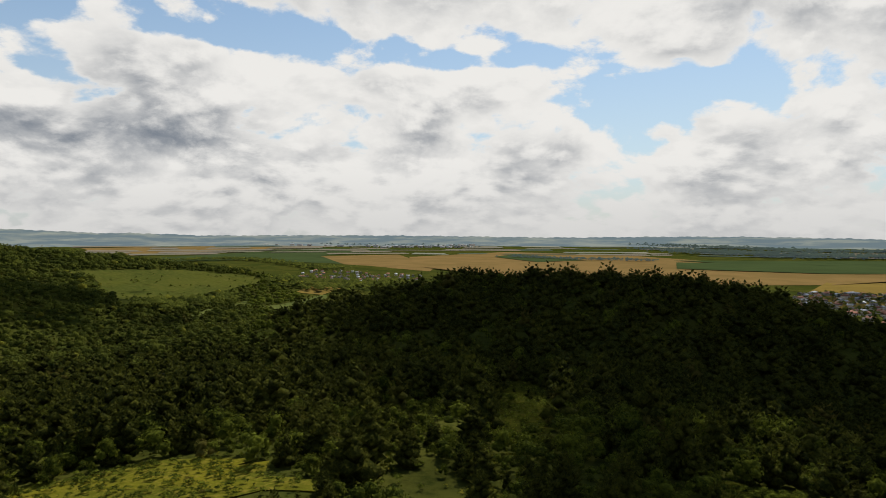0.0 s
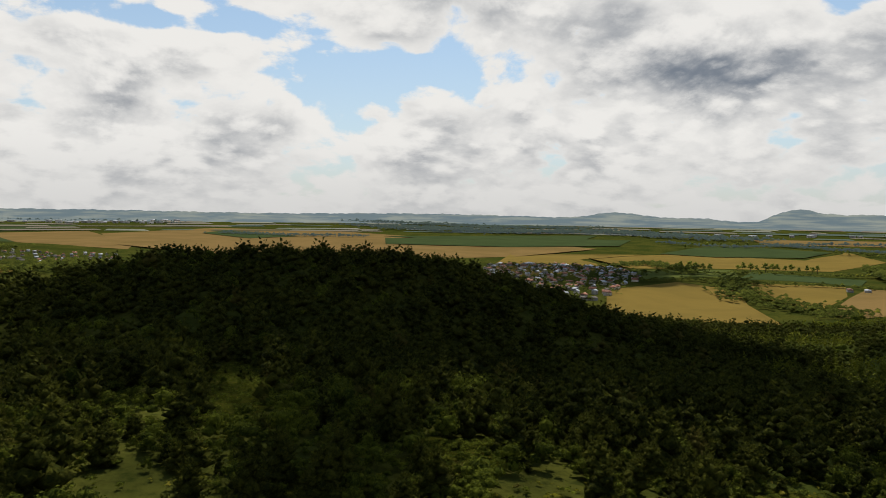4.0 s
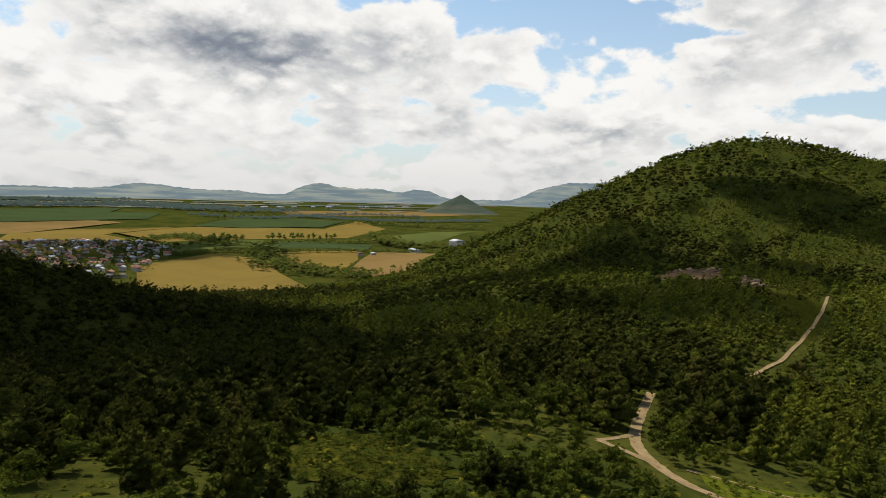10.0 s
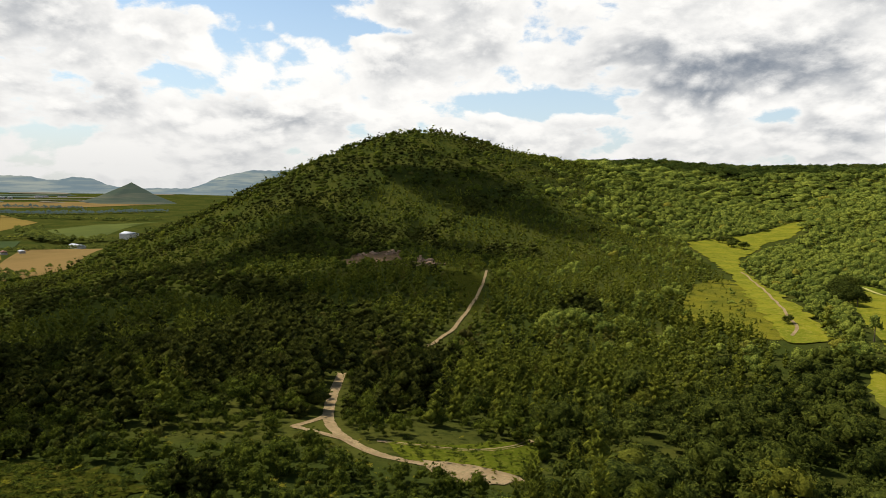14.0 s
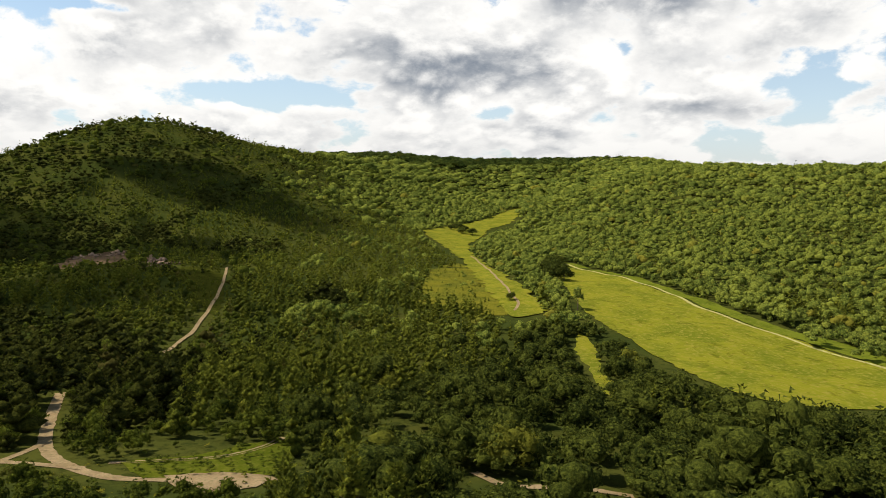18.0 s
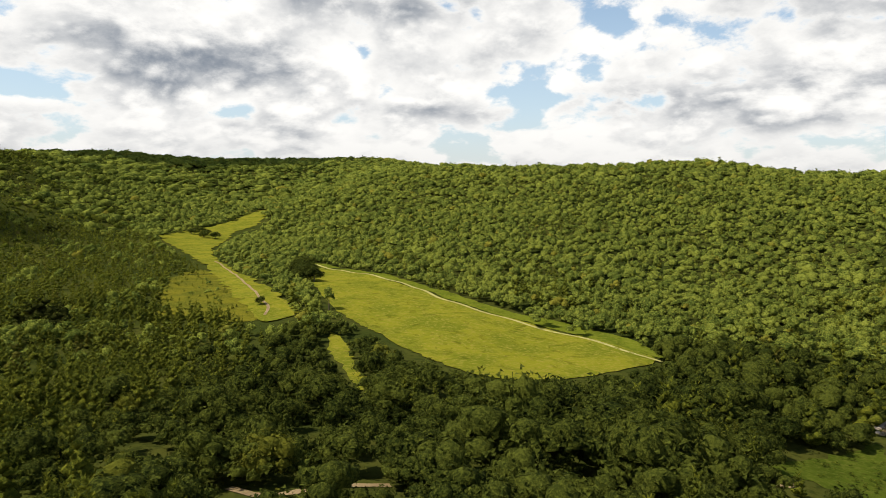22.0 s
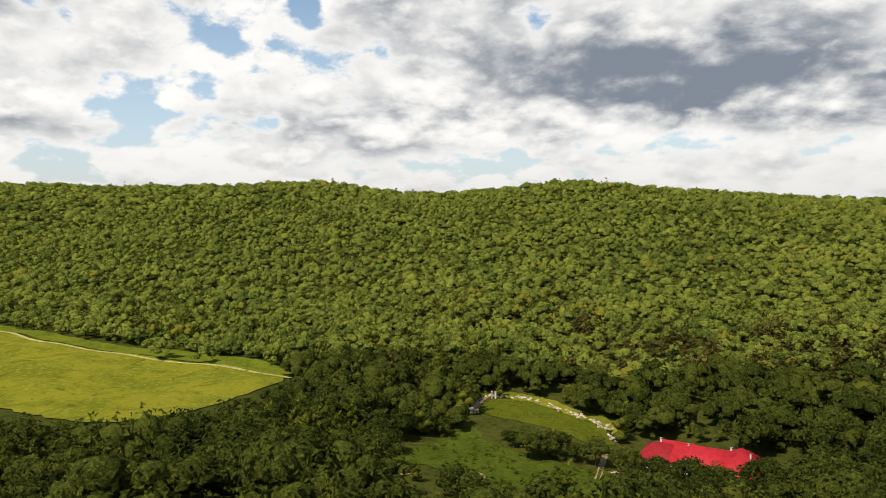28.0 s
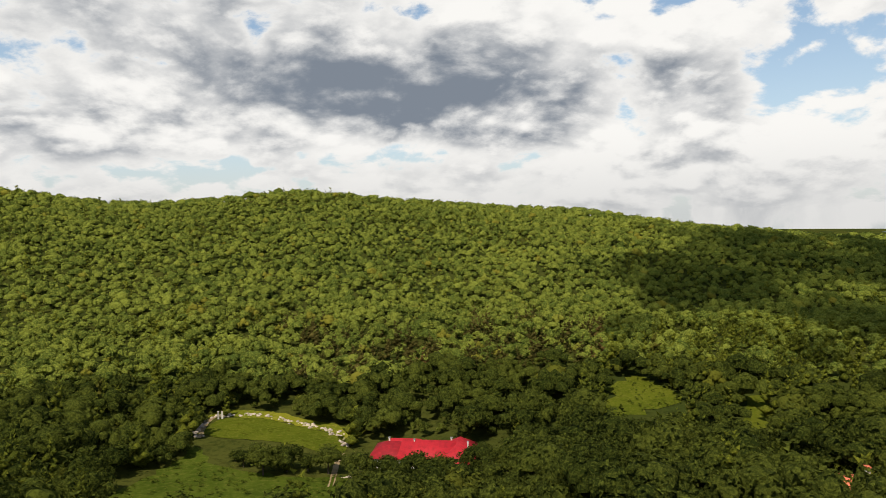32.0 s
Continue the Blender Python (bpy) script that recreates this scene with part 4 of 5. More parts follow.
# ---- clouds high over the hills, drifting in front of the sun ----
def cloud(x, y, z, rx, ry, rz, seed, heaps):
    rng = np.random.default_rng(seed)
    pieces = []
    v, f = ICO2
    for i in range(heaps):
        a, d = rng.uniform(0, 6.283), math.sqrt(rng.uniform(0, 1)) * 0.8
        k = rng.uniform(0.20, 0.36)
        c = np.array([math.cos(a) * d * rx, math.sin(a) * d * ry, (1 - d) * rz * 0.5])
        w = v * (1 + rng.uniform(-0.12, 0.12, (len(v), 1)))
        pieces.append((c + w * np.array([rx * k, ry * k, rz * 0.5]), f))
    for i in range(heaps * 3):
        # torn rags round the rim
        a, d = rng.uniform(0, 6.283), rng.uniform(0.75, 1.22)
        k = rng.uniform(0.03, 0.09)
        w = ICO1[0] * (1 + rng.uniform(-0.2, 0.2, (12, 1)))
        pieces.append((np.array([math.cos(a) * d * rx, math.sin(a) * d * ry, 0.0]) + w * np.array([rx * k, ry * k, rz * 0.15]), ICO1[1]))
    vv, ff = join(pieces)
    ob = new("cloud", raw_mesh("cloud", vv, ff, CLOUD))
    ob.location = (x, y, z)
    return tagged(ob, "grey-bellied white cumulus cloud over the hills", "cloud", kind="structure")


def shade_cloud(gx, gy, rx, ry, seed, heaps=34, z=1150.0):
    """A cloud whose shade falls round a place on the ground."""
    k = (z - 70.0) / to_sun.z
    return cloud(gx + to_sun.x * k, gy + to_sun.y * k, z, rx, ry, 130.0, seed, heaps)


shade_cloud(150, 375, 225, 240, 3, 40)
shade_cloud(28, 114, 46, 40, 12, 4)
shade_cloud(*at(-92, 850), 150, 110, 4, 12)
shade_cloud(*at(-74, 620), 240, 190, 5, 8)
shade_cloud(*at(-220, 880), 230, 230, 6, 16)
shade_cloud(*at(-114, 2250), 300, 640, 8, 40)
shade_cloud(*at(-219, 520), 170, 230, 13, 12)
shade_cloud(-420, 700, 170, 220, 10, 18)
shade_cloud(900, 1250, 230, 330, 11, 22)

# ---- single trees ----
def trunk_mesh(name, r, h, seed):
    rng = np.random.default_rng(seed)
    rings = []
    for k in range(4):
        t = k / 3
        a = np.arange(6) / 6 * 6.283
        rr = r * (1.25 - 0.8 * t)
        rings.append(np.stack([np.cos(a) * rr + 0.1 * r * rng.normal(), np.sin(a) * rr + 0.1 * r * rng.normal(), np.full(6, h * t)], 1))
    v = np.vstack(rings)
    f = []
    for k in range(3):
        for j in range(6):
            a, b = k * 6 + j, k * 6 + (j + 1) % 6
            f += [(a, b, b + 6), (a, b + 6, a + 6)]
    # limbs that reach into the crown
    for j in range(4):
        a = j * 1.6 + rng.uniform(-0.3, 0.3)
        p0 = np.array([0, 0, h * (0.55 + 0.1 * j)])
        p1 = p0 + np.array([math.cos(a), math.sin(a), 0.8]) * h * 0.35
        n = len(v)
        v = np.vstack([v, p0 + [r * 0.4, 0, 0], p0 + [-r * 0.2, r * 0.35, 0], p0 + [-r * 0.2, -r * 0.35, 0], p1[None]])
        f += [(n, n + 1, n + 3), (n + 1, n + 2, n + 3), (n + 2, n, n + 3)]
    return raw_mesh(name, v, np.array(f), BARK)


def single_tree(name, label, crown, mat, seed, wmul, lift, trunk):
    """A tree of unit height with its trunk and crown, to be copied and scaled."""
    root = tagged(new(name), label, "tree")
    v, f = crown
    part("trunk", trunk_mesh("trunk", trunk, 0.55, seed), root, "brown bark trunk with a few limbs")
    part("crown", raw_mesh("crown", v * np.array([wmul, wmul, 1 - lift]) + np.array([0, 0, lift]), f, mat, np.full(len(v), 0.1 + 0.11 * (seed % 7)), True), root)
    return root


PROTO = {}
for k in range(4):
    PROTO["pine", k] = single_tree("pine", "dark green bushy pine on the grassy slope", pine_crown(140 + k, 18, 0.31, 260, 0.036, 1.9), PINE, 10 + k, 1.05, 0.0, 0.018)
    PROTO["larch", k] = single_tree("conifer", "slender yellow-green conifer among bushes", pine_crown(150 + k, 18, 0.23, 240, 0.036, 1.25), LARCH, 20 + k, 1.0, 0.0, 0.016)
    PROTO["bush", k] = single_tree("bush", "light green leafy bush on the dry slope", broad_crown(160 + k, 10, 420, ICO1, 0.92, 0.034, True, 0.84), SHRUB, 30 + k, 1.1, 0.0, 0.022)
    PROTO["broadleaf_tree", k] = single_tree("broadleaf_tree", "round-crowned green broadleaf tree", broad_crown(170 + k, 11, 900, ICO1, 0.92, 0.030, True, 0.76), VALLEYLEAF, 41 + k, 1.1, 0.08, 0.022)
    PROTO["poplar", k] = single_tree("row_tree", "dark tall tree standing in a row on the plain", broad_crown(180 + k, 6, 120, ICO1, 1.0, 0.06), BROAD, 48 + k, 0.62, 0.12, 0.02)
USED = set()


def plant(kind, k, x, y, z, h, turn, wide=1.0, label="", group=""):
    m = Matrix.Translation((x, y, z - 0.1)) @ Matrix.Rotation(turn, 4, "Z") @ Matrix.Diagonal((h * wide, h * wide, h, 1))
    ob = PROTO[kind, k]
    if (kind, k) in USED:
        ob = copy_thing(ob, Matrix())
    USED.add((kind, k))
    ob.matrix_basis = m
    return tagged(ob, label, group=group)


pick = random.Random(5)
for x, y, z, h, kind in NEAR_TREES:
    plant(kind, pick.randrange(4), x, y, z, h, pick.uniform(0, 6.28), pick.uniform(0.9, 1.15), group="trees of the near slope")


def plant_at(kind, x, y, h, wide, label, group=""):
    plant(kind, pick.randrange(4), x, y, float(height(x, y)), h, pick.uniform(0, 6.28), wide, label, group)


LONE = [(334, -201), (374, -178), (910, -357), (429, -244)]
plant_at("poplar", *LONE[0], 15, 1.1, "tall lone tree at the meadow edge")
plant_at("broadleaf_tree", *LONE[1], 6.5, 1.1, "round dark bush beside the meadow track")
for i in range(9):
    plant_at("broadleaf_tree", LONE[2][0] + pick.uniform(-35, 35), LONE[2][1] + pick.uniform(-12, 12), pick.uniform(9, 13), 1.2, "dark tree of the thicket in the upper meadow", "meadow thicket")
for i in range(14):
    plant_at("broadleaf_tree", LONE[3][0] + pick.uniform(-8, 8) + i * 6, LONE[3][1] + pick.uniform(-5, 5) - i * 2.5, pick.uniform(12, 18), 1.0, "tall green tree between the two meadows", "trees between the meadows")
for (x, y), h in zip([(10, -212), (1, -212), (-8, -206), (-15, -207), (-28, -207), (21, -223), (28, -226), (35, -226), (42, -222), (50, -230), (54, -236), (-36, -206), (-44, -210)], (12, 9.5, 12.5, 10.5, 13, 11.5, 7.5, 11, 12, 7, 5, 11, 12)):
    plant_at("broadleaf_tree", x, y, h, 1.05, "dark round tree before the red-roofed house", "trees before the house")
for (x0, y0), (x1, y1), n in (([(1067, 1135), (1111, 1093)][0], [(1067, 1135), (1111, 1093)][1], 5), ([(1200, 1102), (1424, 1076)][0], [(1200, 1102), (1424, 1076)][1], 13), ([(1771, 1856), (2066, 1864)][0], [(1771, 1856), (2066, 1864)][1], 10)):
    for i in range(n):
        t = (i + pick.uniform(-0.3, 0.3)) / max(1, n - 1)
        plant_at("poplar", x0 + (x1 - x0) * t, y0 + (y1 - y0) * t, pick.uniform(15, 24), pick.uniform(0.9, 1.5), "", "tree row on the plain")

# ---- hedges and woods of the plain ----
FAR_BROAD = [broad_crown(95 + k, 2, 0, OCTA, 0.95) for k in range(5)]


def belt(name, label, points, width, gap, tall, seed):
    """Trees and bushes crowded along a line."""
    rng = np.random.default_rng(seed)
    line = curve(points, gap)
    x = np.repeat([q.x for q in line], max(1, int(width / gap)))
    y = np.repeat([q.y for q in line], max(1, int(width / gap)))
    x = x + rng.normal(0, width * 0.35, len(x))
    y = y + rng.normal(0, width * 0.35, len(y))
    h = tall * np.clip(rng.normal(1, 0.3, len(x)), 0.4, 1.8)
    xyz = np.column_stack([x, y, height(x, y)])
    # belts beyond 2600 m get leaves with the haze glow painted in
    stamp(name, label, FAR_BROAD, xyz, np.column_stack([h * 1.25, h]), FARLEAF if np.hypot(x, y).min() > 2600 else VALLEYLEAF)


HEDGE = "dark hedge of bushes between the fields"
belt("hedge", HEDGE, [(834, 983), (913, 948), (951, 870), (1165, 783), (1330, 735)], 14, 6, 7, 1)
belt("hedge", "belt of dark trees along the stream", [(974, 906), (865, 773), (860, 692), (841, 619), (812, 563)], 60, 6, 8, 2)
belt("hedge", HEDGE, [(1611, 1065), (1403, 880), (1437, 787)], 40, 7, 13, 3)
belt("hedge", HEDGE, [(916, 1098), (1016, 991), (1257, 981), (1466, 969)], 16, 7, 8, 4)
belt("hedge", "belt of dark trees far off on the plain", [(2204, 1897), (2202, 1458), (2568, 1171)], 50, 9, 11, 5)
belt("wood", "dark wood far off on the plain", [(1242, 3605), (1696, 3021), (2201, 2862), (2238, 2479), (2387, 2121)], 190, 16, 18, 6)
belt("hedge", "belt of dark trees below the hillside meadow", [(-1126, 2749), (-856, 2910), (-469, 2414), (-350, 2403)], 70, 9, 11, 7)
belt("hedge", "belt of dark trees below the hillside meadow", [(-275, 653), (-301, 805), (-308, 988)], 26, 6, 9, 8)
belt("hedge", "belt of dark trees beside the village", [(-294, 1205), (-204, 1144), (-88, 1338)], 60, 8, 10, 9)
belt("hedge", "tree row far off on the plain", [(-1249, 4375), (-285, 4309), (213, 4108)], 20, 14, 14, 10)
belt("wood", "dark wood far off on the plain", [(1205, 4321), (1637, 3898), (1886, 3520), (2379, 3241)], 130, 14, 14, 11)
belt("hedge", HEDGE, [(2032, 1487), (2102, 1321), (2156, 1129), (2232, 1037)], 22, 8, 10, 12)
belt("hedge", "belt of dark trees far off on the plain", [(320, 3223), (629, 2963), (891, 2846)], 60, 12, 12, 13)
belt("hedge", "belt of dark trees far off on the plain", [(1097, 3933), (1606, 3511), (2030, 3006)], 60, 12, 13, 14)
belt("hedge", HEDGE, [(1877, 2105), (1939, 1796), (2479, 1816), (2600, 1493)], 30, 9, 11, 15)
belt("hedge", "belt of dark trees beside the village", [(1042, 1347), (1269, 1467), (988, 1020)], 40, 8, 10, 16)
belt("wood", "dark wood far off on the plain", [(1153, 4550), (1804, 4193), (2774, 3951)], 90, 18, 14, 17)

# ---- patchwork of small fields out to the horizon ----
def far_fields():
    rng = np.random.default_rng(77)
    # far fields take the glowing haze colours instead of the near crops
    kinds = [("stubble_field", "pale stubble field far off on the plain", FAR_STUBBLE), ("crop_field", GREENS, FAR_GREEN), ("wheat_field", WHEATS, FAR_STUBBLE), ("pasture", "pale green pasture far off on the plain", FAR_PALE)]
    for az in range(34, -64, -5):
        for r in (3500, 3680, 3860, 4050, 4240, 4430, 4620):
            if rng.uniform() < 0.16:
                continue
            a0, a1 = az + rng.uniform(-1.5, 1.5), az - rng.uniform(2.5, 6.5)
            d = rng.uniform(50, 130)
            s = rng.uniform(-60, 60)
            name, label, mat = kinds[rng.choice(4, p=[0.36, 0.24, 0.20, 0.20])]
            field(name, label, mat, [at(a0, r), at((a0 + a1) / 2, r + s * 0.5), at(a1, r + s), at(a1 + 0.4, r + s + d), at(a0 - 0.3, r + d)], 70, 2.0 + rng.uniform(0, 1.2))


far_fields()


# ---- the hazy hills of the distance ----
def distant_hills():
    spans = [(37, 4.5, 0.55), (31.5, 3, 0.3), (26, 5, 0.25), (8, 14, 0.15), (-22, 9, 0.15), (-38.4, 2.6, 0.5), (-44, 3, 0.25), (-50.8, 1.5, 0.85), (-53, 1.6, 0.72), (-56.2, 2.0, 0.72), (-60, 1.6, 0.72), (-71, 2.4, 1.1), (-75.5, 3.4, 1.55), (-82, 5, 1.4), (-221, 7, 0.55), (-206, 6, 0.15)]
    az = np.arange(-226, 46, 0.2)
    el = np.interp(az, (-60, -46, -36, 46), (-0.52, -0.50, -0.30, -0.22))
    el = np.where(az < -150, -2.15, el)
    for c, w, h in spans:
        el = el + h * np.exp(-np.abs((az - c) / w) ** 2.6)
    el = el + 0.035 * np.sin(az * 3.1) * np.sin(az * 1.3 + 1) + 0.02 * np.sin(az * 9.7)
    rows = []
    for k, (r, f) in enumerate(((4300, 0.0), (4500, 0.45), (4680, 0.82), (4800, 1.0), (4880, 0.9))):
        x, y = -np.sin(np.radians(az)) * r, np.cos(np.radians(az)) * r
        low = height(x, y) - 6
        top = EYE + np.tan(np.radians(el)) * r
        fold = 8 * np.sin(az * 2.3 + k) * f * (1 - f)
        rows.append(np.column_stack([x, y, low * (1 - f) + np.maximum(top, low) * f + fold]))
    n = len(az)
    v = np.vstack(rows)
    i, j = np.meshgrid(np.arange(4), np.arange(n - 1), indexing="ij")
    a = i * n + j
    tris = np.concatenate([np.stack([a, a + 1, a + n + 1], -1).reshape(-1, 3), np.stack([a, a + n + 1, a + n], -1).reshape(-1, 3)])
    # this material glows blue to paint the haze over the hills
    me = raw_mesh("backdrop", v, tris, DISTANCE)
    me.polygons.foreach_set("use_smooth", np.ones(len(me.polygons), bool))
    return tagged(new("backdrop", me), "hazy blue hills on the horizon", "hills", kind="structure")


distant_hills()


def cone_hill(az, r, top, wide):
    """The steep lone hill on the plain, wooded with a bare pale face; its haze is a painted glow."""
    cx, cy = at(az, r)
    base = float(height(cx, cy)) - 4
    v, f = [], []
    n, m = 40, 12
    for k in range(m + 1):
        t = k / m
        for j in range(n):
            a = j / n * 6.283
            rad = wide * t * (1 + 0.10 * math.sin(3 * a + 1) + 0.05 * math.sin(7 * a))
            v.append((cx + math.cos(a) * rad, cy + math.sin(a) * rad, base + (top - base) * (1 - t) ** 1.3 + 5 * math.sin(a * 5 + k) * t * (1 - t)))
    for k in range(m):
        for j in range(n):
            a, b = k * n + j, k * n + (j + 1) % n
            f += [(a, b + n, b), (a, a + n, b + n)]
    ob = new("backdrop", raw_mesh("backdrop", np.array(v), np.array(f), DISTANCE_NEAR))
    return tagged(ob, "steep lone hill with woods and a bare pale face", "hill", kind="structure")


cone_hill(-63.4, 3600, EYE - 3600 * math.tan(radians(0.10)), 215)


# ---- houses ----
def box_mesh(name, x0, x1, y0, y1, z0, z1, mat):
    bm = bmesh.new()
    bmesh.ops.create_cube(bm, size=1.0)
    for v in bm.verts:
        v.co = Vector(((x0 + x1) / 2 + v.co.x * (x1 - x0), (y0 + y1) / 2 + v.co.y * (y1 - y0), (z0 + z1) / 2 + v.co.z * (z1 - z0)))
    return bm_mesh(name, bm, mat)


def gable_mesh(name, length, depth, eave, ridge, over, mat, hip=0.0, thick=0.25):
    """A pitched roof of two thick slopes; hip draws the ridge in at the ends."""
    L, D = length / 2 + over, depth / 2 + over
    out = []
    for dz in (thick, 0.0):
        out += [(-L, -D, eave + dz), (L, -D, eave + dz), (L, D, eave + dz), (-L, D, eave + dz), (-L + hip, 0, ridge + dz), (L - hip, 0, ridge + dz)]
    f = [(0, 1, 5), (0, 5, 4), (2, 3, 4), (2, 4, 5), (0, 4, 3), (1, 2, 5)]
    f += [(a + 6, c + 6, b + 6) for a, b, c in f]
    for a, b in ((0, 1), (1, 2), (2, 3), (3, 0)):
        f += [(a, a + 6, b + 6), (a, b + 6, b)]
    return raw_mesh(name, np.array(out, float), np.array(f), mat)


def village_house(k):
    rng = random.Random(k)
    L, D, H = rng.uniform(8, 13), rng.uniform(7, 9), rng.choice((3.0, 3.4, 5.6))
    roof = (TILE, GREYROOF, DARKROOF, TILE, DARKROOF, TILE)[k % 6]
    root = tagged(new("house"), "small village house with pale walls and %s" % ("grey sheet roof" if roof is GREYROOF else "clay tile roof" if roof is TILE else "dark weathered roof"), "house", group="village houses")
    part("wall", box_mesh("wall", -L / 2, L / 2, -D / 2, D / 2, -1.0, H, WALLS), root)
    part("roof", gable_mesh("roof", L, D, H - 0.1, H + D * 0.34, 0.5, roof, rng.choice((0.0, 0.0, D * 0.4))), root)
    part("chimney", box_mesh("chimney", L * 0.2, L * 0.2 + 0.6, 0.6, 1.2, H, H + D * 0.34 + 0.9, WALLS), root)
    for i in range(3):
        part("window", box_mesh("window", -L * 0.35 + i * L * 0.28, -L * 0.35 + i * L * 0.28 + 1.1, -D / 2 - 0.04, -D / 2 + 0.02, 1.0, 2.3, GLASS), root)
    return root


MODELS = [village_house(k) for k in range(8)]
stood = set()


def village(poly, n, seed, spin):
    rng = random.Random(seed)
    xs, ys = [q[0] for q in poly], [q[1] for q in poly]
    placed = []
    tries = 0
    while len(placed) < n and tries < 6000:
        tries += 1
        x, y = rng.uniform(min(xs), max(xs)), rng.uniform(min(ys), max(ys))
        if not inside(poly, np.array([x]), np.array([y]))[0] or any((x - a) ** 2 + (y - b) ** 2 < 12.5 ** 2 for a, b in placed):
            continue
        placed.append((x, y))
        k = len(placed) % 8
        m = Matrix.Translation((x, y, float(height(x, y)))) @ Matrix.Rotation(radians(spin + rng.choice((0, 90)) + rng.uniform(-12, 12)), 4, "Z")
        if k in stood:
            copy_thing(MODELS[k], m)
        else:
            stood.add(k)
            MODELS[k].matrix_basis = m
    xy = np.array(placed)
    r2 = np.random.default_rng(seed)
    g = np.repeat(xy, 4, 0) + r2.normal(0, 12, (len(xy) * 4, 2))
    h = r2.uniform(4.0, 10.0, len(g))
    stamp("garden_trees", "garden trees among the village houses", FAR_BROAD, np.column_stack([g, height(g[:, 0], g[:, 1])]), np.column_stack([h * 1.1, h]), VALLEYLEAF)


village([(650, 1250), (771, 1500), (900, 1560), (1040, 1500), (990, 1230), (860, 1010), (735, 930), (650, 850), (560, 820), (520, 900), (560, 1060)], 230, 21, 30)
village([(-486, 2140), (-419, 2354), (-41, 2166), (-80, 1960), (-209, 1838), (-330, 1880)], 80, 22, 10)


def shed(x, y, L, D, H, turn, roof, label):
    root = tagged(new("shed"), label, "shed")
    part("wall", box_mesh("wall", -L / 2, L / 2, -D / 2, D / 2, -1.0, H, WALLS), root)
    part("roof", gable_mesh("roof", L, D, H - 0.1, H + D * 0.16, 0.4, roof), root)
    part("door", box_mesh("door", -2, 2, -D / 2 - 0.06, -D / 2 + 0.02, 0, 3.2, BARK), root)
    root.matrix_basis = Matrix.Translation((x, y, float(height(x, y)))) @ Matrix.Rotation(radians(turn), 4, "Z")


BARNS = [(1296, 759), (1116, 750), (1485, 751)]
shed(*BARNS[0], 46, 14, 6, 52, GREYROOF, "long white barn beside the stubble field")
shed(*BARNS[1], 18, 9, 4, 40, GREYROOF, "small farm shed between the fields")
shed(BARNS[1][0] - 25, BARNS[1][1] + 14, 22, 9, 4, 40, TILE, "small farm shed between the fields")
shed(*BARNS[2], 34, 26, 11, 60, GREYROOF, "pale stone quarry building by the wood")
for k, (x, y) in enumerate(((900, 1500), (960, 1420), (1000, 1370), (820, 1500), (1000, 1290))):
    shed(x, y, 44 - 3 * k, 14, 6, 38 + 4 * k, GREYROOF, "long grey workshop at the village edge")


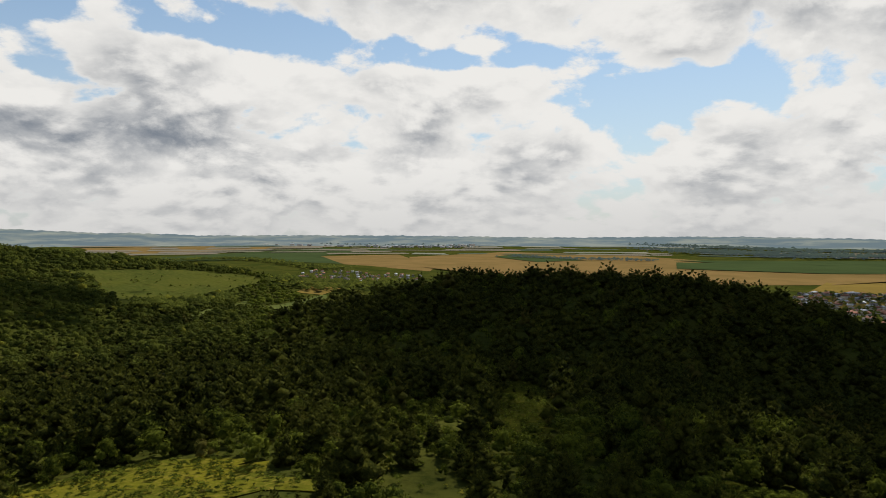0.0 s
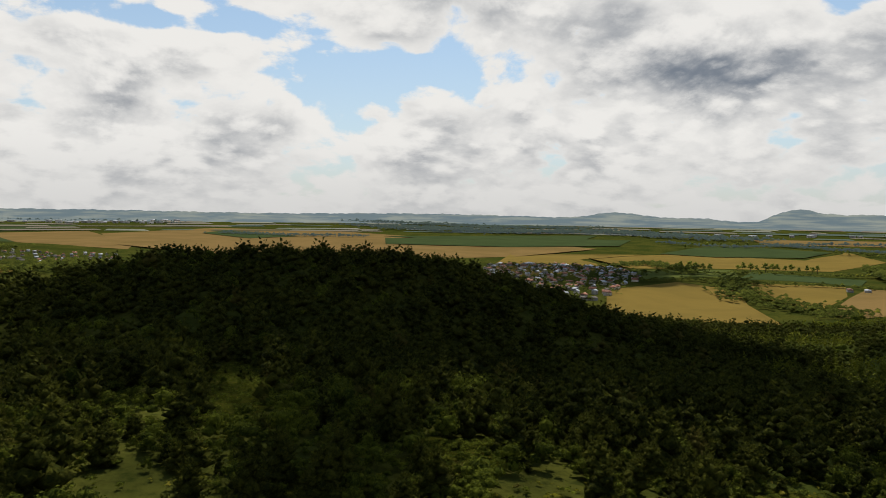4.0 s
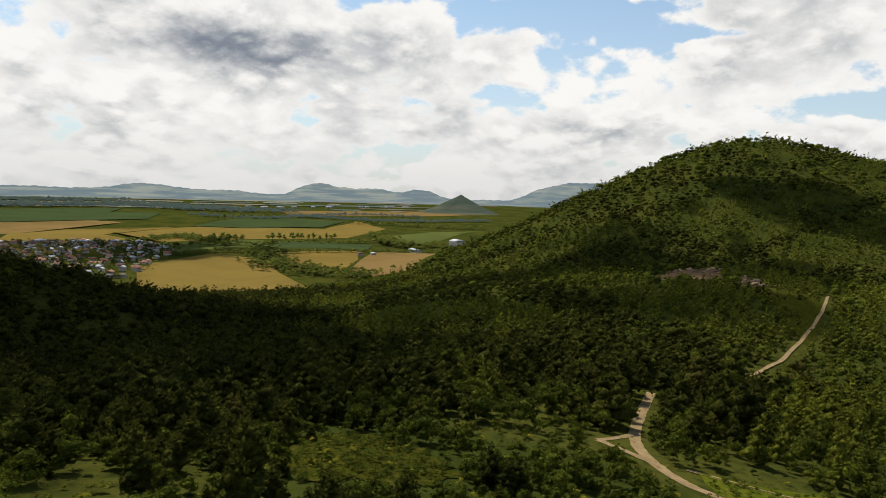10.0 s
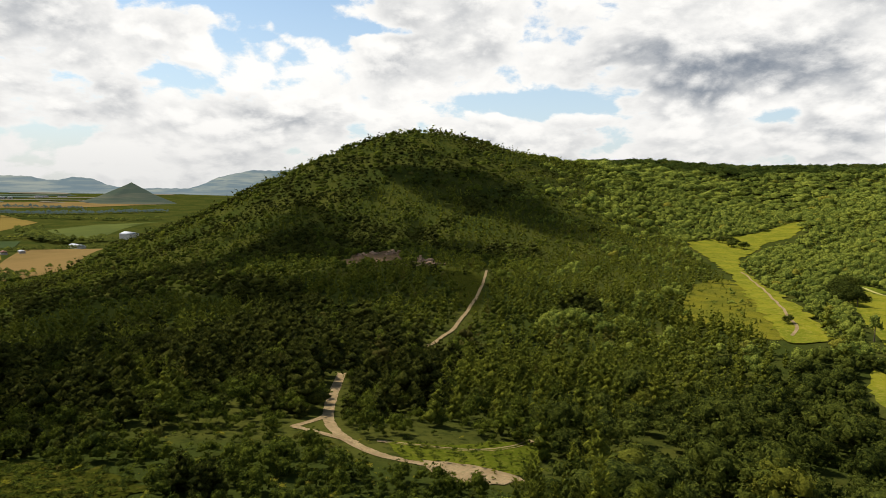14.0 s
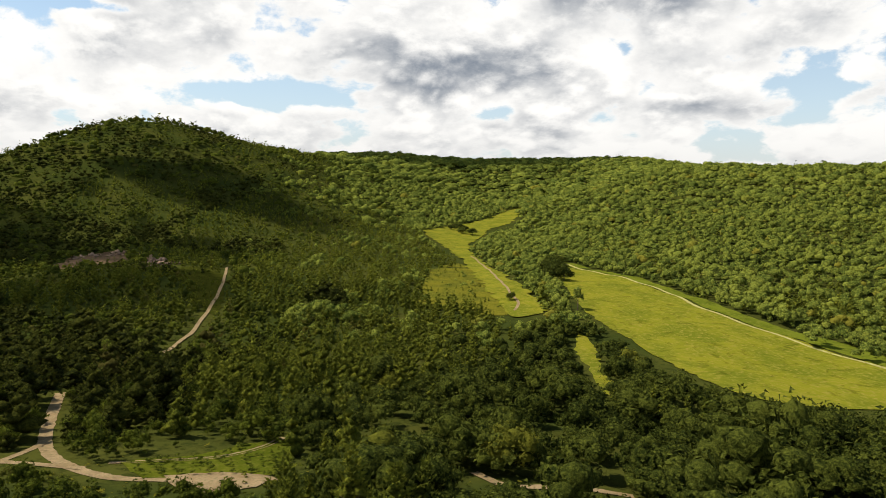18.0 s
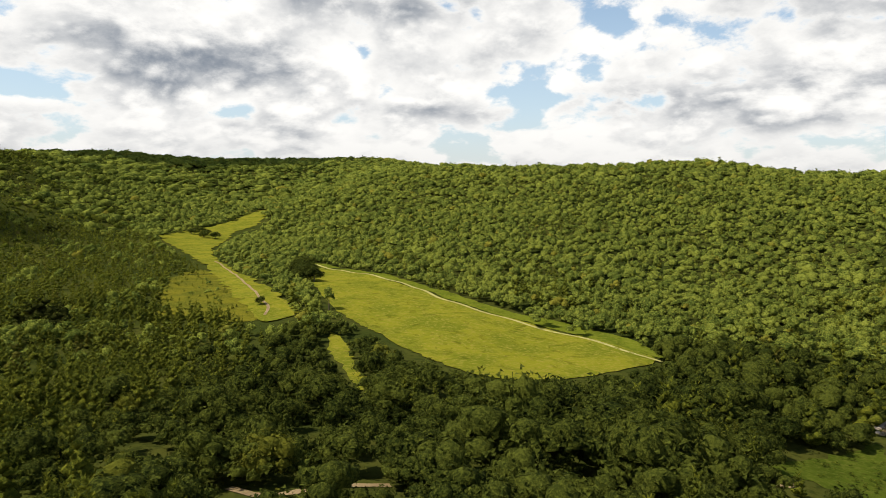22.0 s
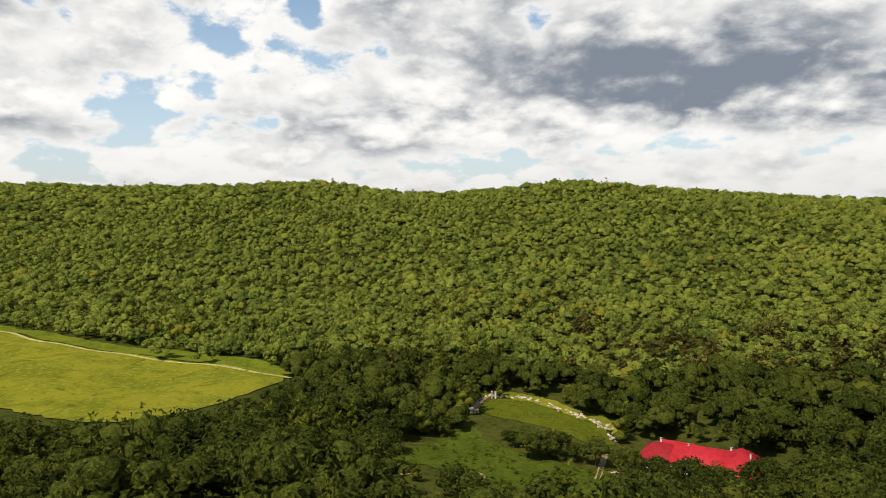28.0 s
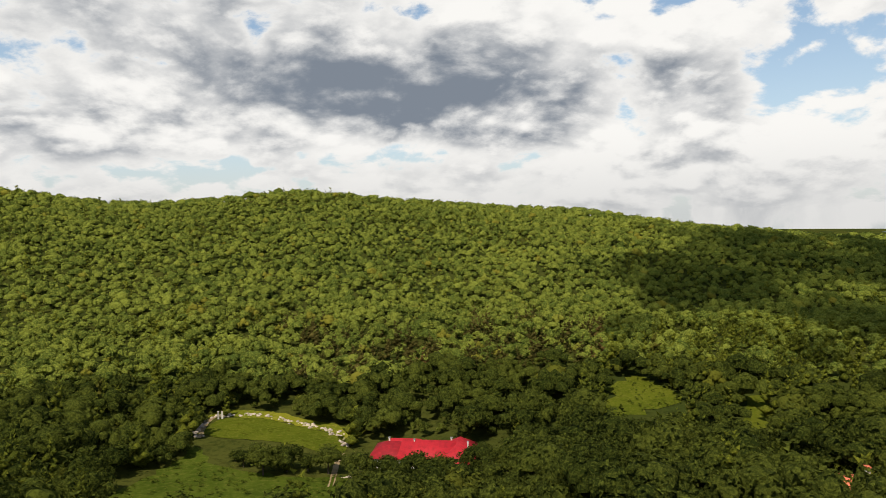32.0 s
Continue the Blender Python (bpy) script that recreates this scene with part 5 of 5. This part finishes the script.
def red_house():
    """The long house with the bright red roof on the valley floor."""
    a, b = Vector([(6, -233), (-28, -226), (-2, -223)][0]), Vector([(6, -233), (-28, -226), (-2, -223)][1])
    mid, along = (a + b) / 2, (b - a)
    turn = math.atan2(along.y, along.x)
    z = float(height(mid.x, mid.y))
    root = tagged(new("house"), "long single-storey house with a bright red roof", "house")
    root.matrix_basis = Matrix.Translation((mid.x, mid.y, z)) @ Matrix.Rotation(turn, 4, "Z")
    # x runs to the far end, -y looks away from the camera and +y towards it
    part("wall", box_mesh("wall", -17, 12, -7.0, 7.0, -1.5, 3.3, WALLS), root)
    main = part("roof", gable_mesh("roof", 19, 14, 3.2, 7.4, 0.7, REDROOF, 1.0), root, "bright red sheet roof")
    main.location = (2.0, 0, 0)
    low = part("end_roof", gable_mesh("end_roof", 13, 14, 3.15, 6.7, 0.7, REDROOF, 5.0), root, "lower hipped end of the red roof")
    low.location = (-10.6, 0, 0)
    wing = part("wing_wall", box_mesh("wing_wall", -6, 6, -8.5, 8.5, -1.5, 3.0, WALLS), root)
    wing.location = (11.5, 0, 0)
    cap = part("wing_roof", gable_mesh("wing_roof", 19, 11, 2.95, 7.0, 0.7, REDROOF, 5.4), root, "hipped bright red sheet roof")
    cap.location = (12.2, 0.8, 0)
    cap.rotation_euler = (0, 0, math.pi / 2)
    porch = part("porch_roof", gable_mesh("porch_roof", 13, 6.0, 2.6, 4.6, 0.5, REDROOF, 2.0), root, "low red porch roof")
    porch.location = (-8.0, 9.2, 0)
    for x, y, s in ((-12, 0.8, 0.5), (-3, -0.6, 0.45), (9.5, 2.0, 0.55), (15.5, -1.5, 0.45)):
        c = part("chimney", box_mesh("chimney", -s / 2, s / 2, -s / 2, s / 2, 4.5, 7.9, WALLS), root, "white rendered chimney")
        c.location = (x, y, 0)
        d = part("chimney_cap", box_mesh("chimney_cap", -s * 0.7, s * 0.7, -s * 0.7, s * 0.7, 7.9, 8.05, GREYROOF), c)
    for i in range(9):
        w = part("window", box_mesh("window", -0.7, 0.7, 6.98, 7.06, 0.9, 2.3, GLASS), root, "dark window")
        w.location = (-15.5 + i * 2.9, 0, 0)
        part("window_sill", box_mesh("window_sill", -0.85, 0.85, 7.0, 7.2, 0.8, 0.9, WALLS), w)
    for x in (-9.2, 3.0):
        part("door", box_mesh("door", x, x + 1.1, 6.98, 7.08, 0, 2.1, BARK), root, "brown wooden door")
    for i in range(5):
        post = part("post", box_mesh("post", -0.12, 0.12, -0.12, 0.12, 0, 2.6, WALLS), root)
        post.location = (-14 + i * 3, 11.8, 0)
    tagged(new("paved_yard", box_mesh("paved_yard", 0, 1, 0, 1, 0, 1, DUST)), "pale paved yard before the house", "yard", kind="structure").matrix_basis = Matrix.Translation((mid.x, mid.y, z - 0.6)) @ Matrix.Rotation(turn, 4, "Z") @ Matrix.Translation((-14, 6, 0)) @ Matrix.Diagonal((30, 9, 0.7, 1))


red_house()


def orange_house():
    a, b = Vector([(-100, -160), (-119, -155)][0]), Vector([(-100, -160), (-119, -155)][1])
    x, y = (a + b) / 2
    z = float(height(x, y))
    root = tagged(new("house"), "small house with an orange tile roof among trees", "house")
    root.matrix_basis = Matrix.Translation((x, y, z)) @ Matrix.Rotation(math.atan2(b.y - a.y, b.x - a.x), 4, "Z")
    part("wall", box_mesh("wall", -9.5, 9.5, -4, 4, -1.5, 3.2, WALLS), root)
    part("roof", gable_mesh("roof", 19, 8, 3.1, 5.8, 0.6, ORANGEROOF), root, "orange tile roof")
    part("chimney", box_mesh("chimney", 7.6, 8.8, 0.4, 1.6, 3, 7.6, WALLS), root, "white rendered chimney")
    part("chimney_cap", box_mesh("chimney_cap", 7.4, 9.0, 0.2, 1.8, 7.6, 7.9, ORANGEROOF), root)
    for i in range(4):
        part("window", box_mesh("window", -8 + i * 4.4, -6.6 + i * 4.4, 3.98, 4.06, 0.9, 2.2, GLASS), root, "dark window")


orange_house()

# ---- stones ----
def stone_mesh(seed, mat=ROCK):
    rng = np.random.default_rng(seed)
    v, f = ICO2
    w = v * (1 + rng.uniform(-0.28, 0.28, (len(v), 1))) * np.array([1.0, rng.uniform(0.6, 0.9), rng.uniform(0.5, 0.8)])
    return raw_mesh("stone", w, f, mat)


STONES = [stone_mesh(k) for k in range(6)]
BOULDERS = [stone_mesh(k + 6, SCARPROCK) for k in range(6)]


def stones(name, label, category, points, n, spread, lo, hi, seed, models=STONES):
    """Loose stones along a line, each one a part of the row or outcrop."""
    rng = random.Random(seed)
    line = curve(points, 1.0)
    c = line[len(line) // 2]
    root = tagged(new(name), label, category)
    root.location = (c.x, c.y, float(height(c.x, c.y)))
    for i in range(n):
        q = line[int(rng.uniform(0, len(line) - 1))]
        x, y, s = q.x + rng.gauss(0, spread), q.y + rng.gauss(0, spread), rng.uniform(lo, hi)
        ob = part("stone", models[i % 6], root)
        ob.location = Vector((x, y, float(height(x, y)) + s * 0.25)) - root.location
        ob.rotation_euler = (0, 0, rng.uniform(0, 6.28))
        ob.scale = (s, s, s)


stones("stone_border", "row of pale stones round the smooth lawn", "stones", [(74, -261), (77, -280), (71, -289), (51, -287), (33, -275), (20, -261), (16, -251)], 190, 1.0, 0.3, 1.0, 1)
stones("rubble_heap", "heap of pale rubble beside the yard", "rubble", [(15, -218), (6, -211), (-11, -200)], 40, 1.2, 0.3, 0.8, 2)
stones("rock_outcrop", "brown limestone outcrop on the wooded hillside", "rock", [(658, 111), (674, 81), (656, 48), (551, 27), (524, 59), (517, 87)][:4], 70, 6.0, 1.0, 3.2, 3, BOULDERS)
stones("rock_outcrop", "brown limestone outcrop on the wooded hillside", "rock", [(658, 111), (674, 81), (656, 48), (551, 27), (524, 59), (517, 87)][3:], 24, 8.0, 0.8, 2.4, 4, BOULDERS)


def pillar(x, y):
    z = float(height(x, y))
    root = tagged(new("stone_pillar"), "pale stone gate pillars at the lawn's end", "pillar")
    root.location = (x, y, z)
    for dx in (-0.8, 0.8):
        p = part("shaft", box_mesh("shaft", -0.3, 0.3, -0.3, 0.3, -0.3, 3.0, WALLS), root)
        p.location = (dx, 0, 0)
        part("capstone", box_mesh("capstone", -0.42, 0.42, -0.42, 0.42, 3.0, 3.25, ROCK), p)


pillar(*[(71, -286)][0])


# ---- pale buildings far off on the plain ----
far = random.Random(9)
for (x0, y0), (x1, y1), n in (([(-1219, 4270), (248, 4154)][0], [(-1219, 4270), (248, 4154)][1], 22), ([(-358, 4129), (227, 4388)][0], [(-358, 4129), (227, 4388)][1], 14), ([(2567, 2507), (3450, 1987)][0], [(2567, 2507), (3450, 1987)][1], 12)):
    for i in range(n):
        t = (i + far.uniform(-0.4, 0.4)) / n
        shed(x0 + (x1 - x0) * t, y0 + (y1 - y0) * t + far.uniform(-25, 25), far.uniform(18, 42), 12, far.uniform(6, 13), far.uniform(-15, 15) + math.degrees(math.atan2(y1 - y0, x1 - x0)), GREYROOF, "pale building far off on the plain")
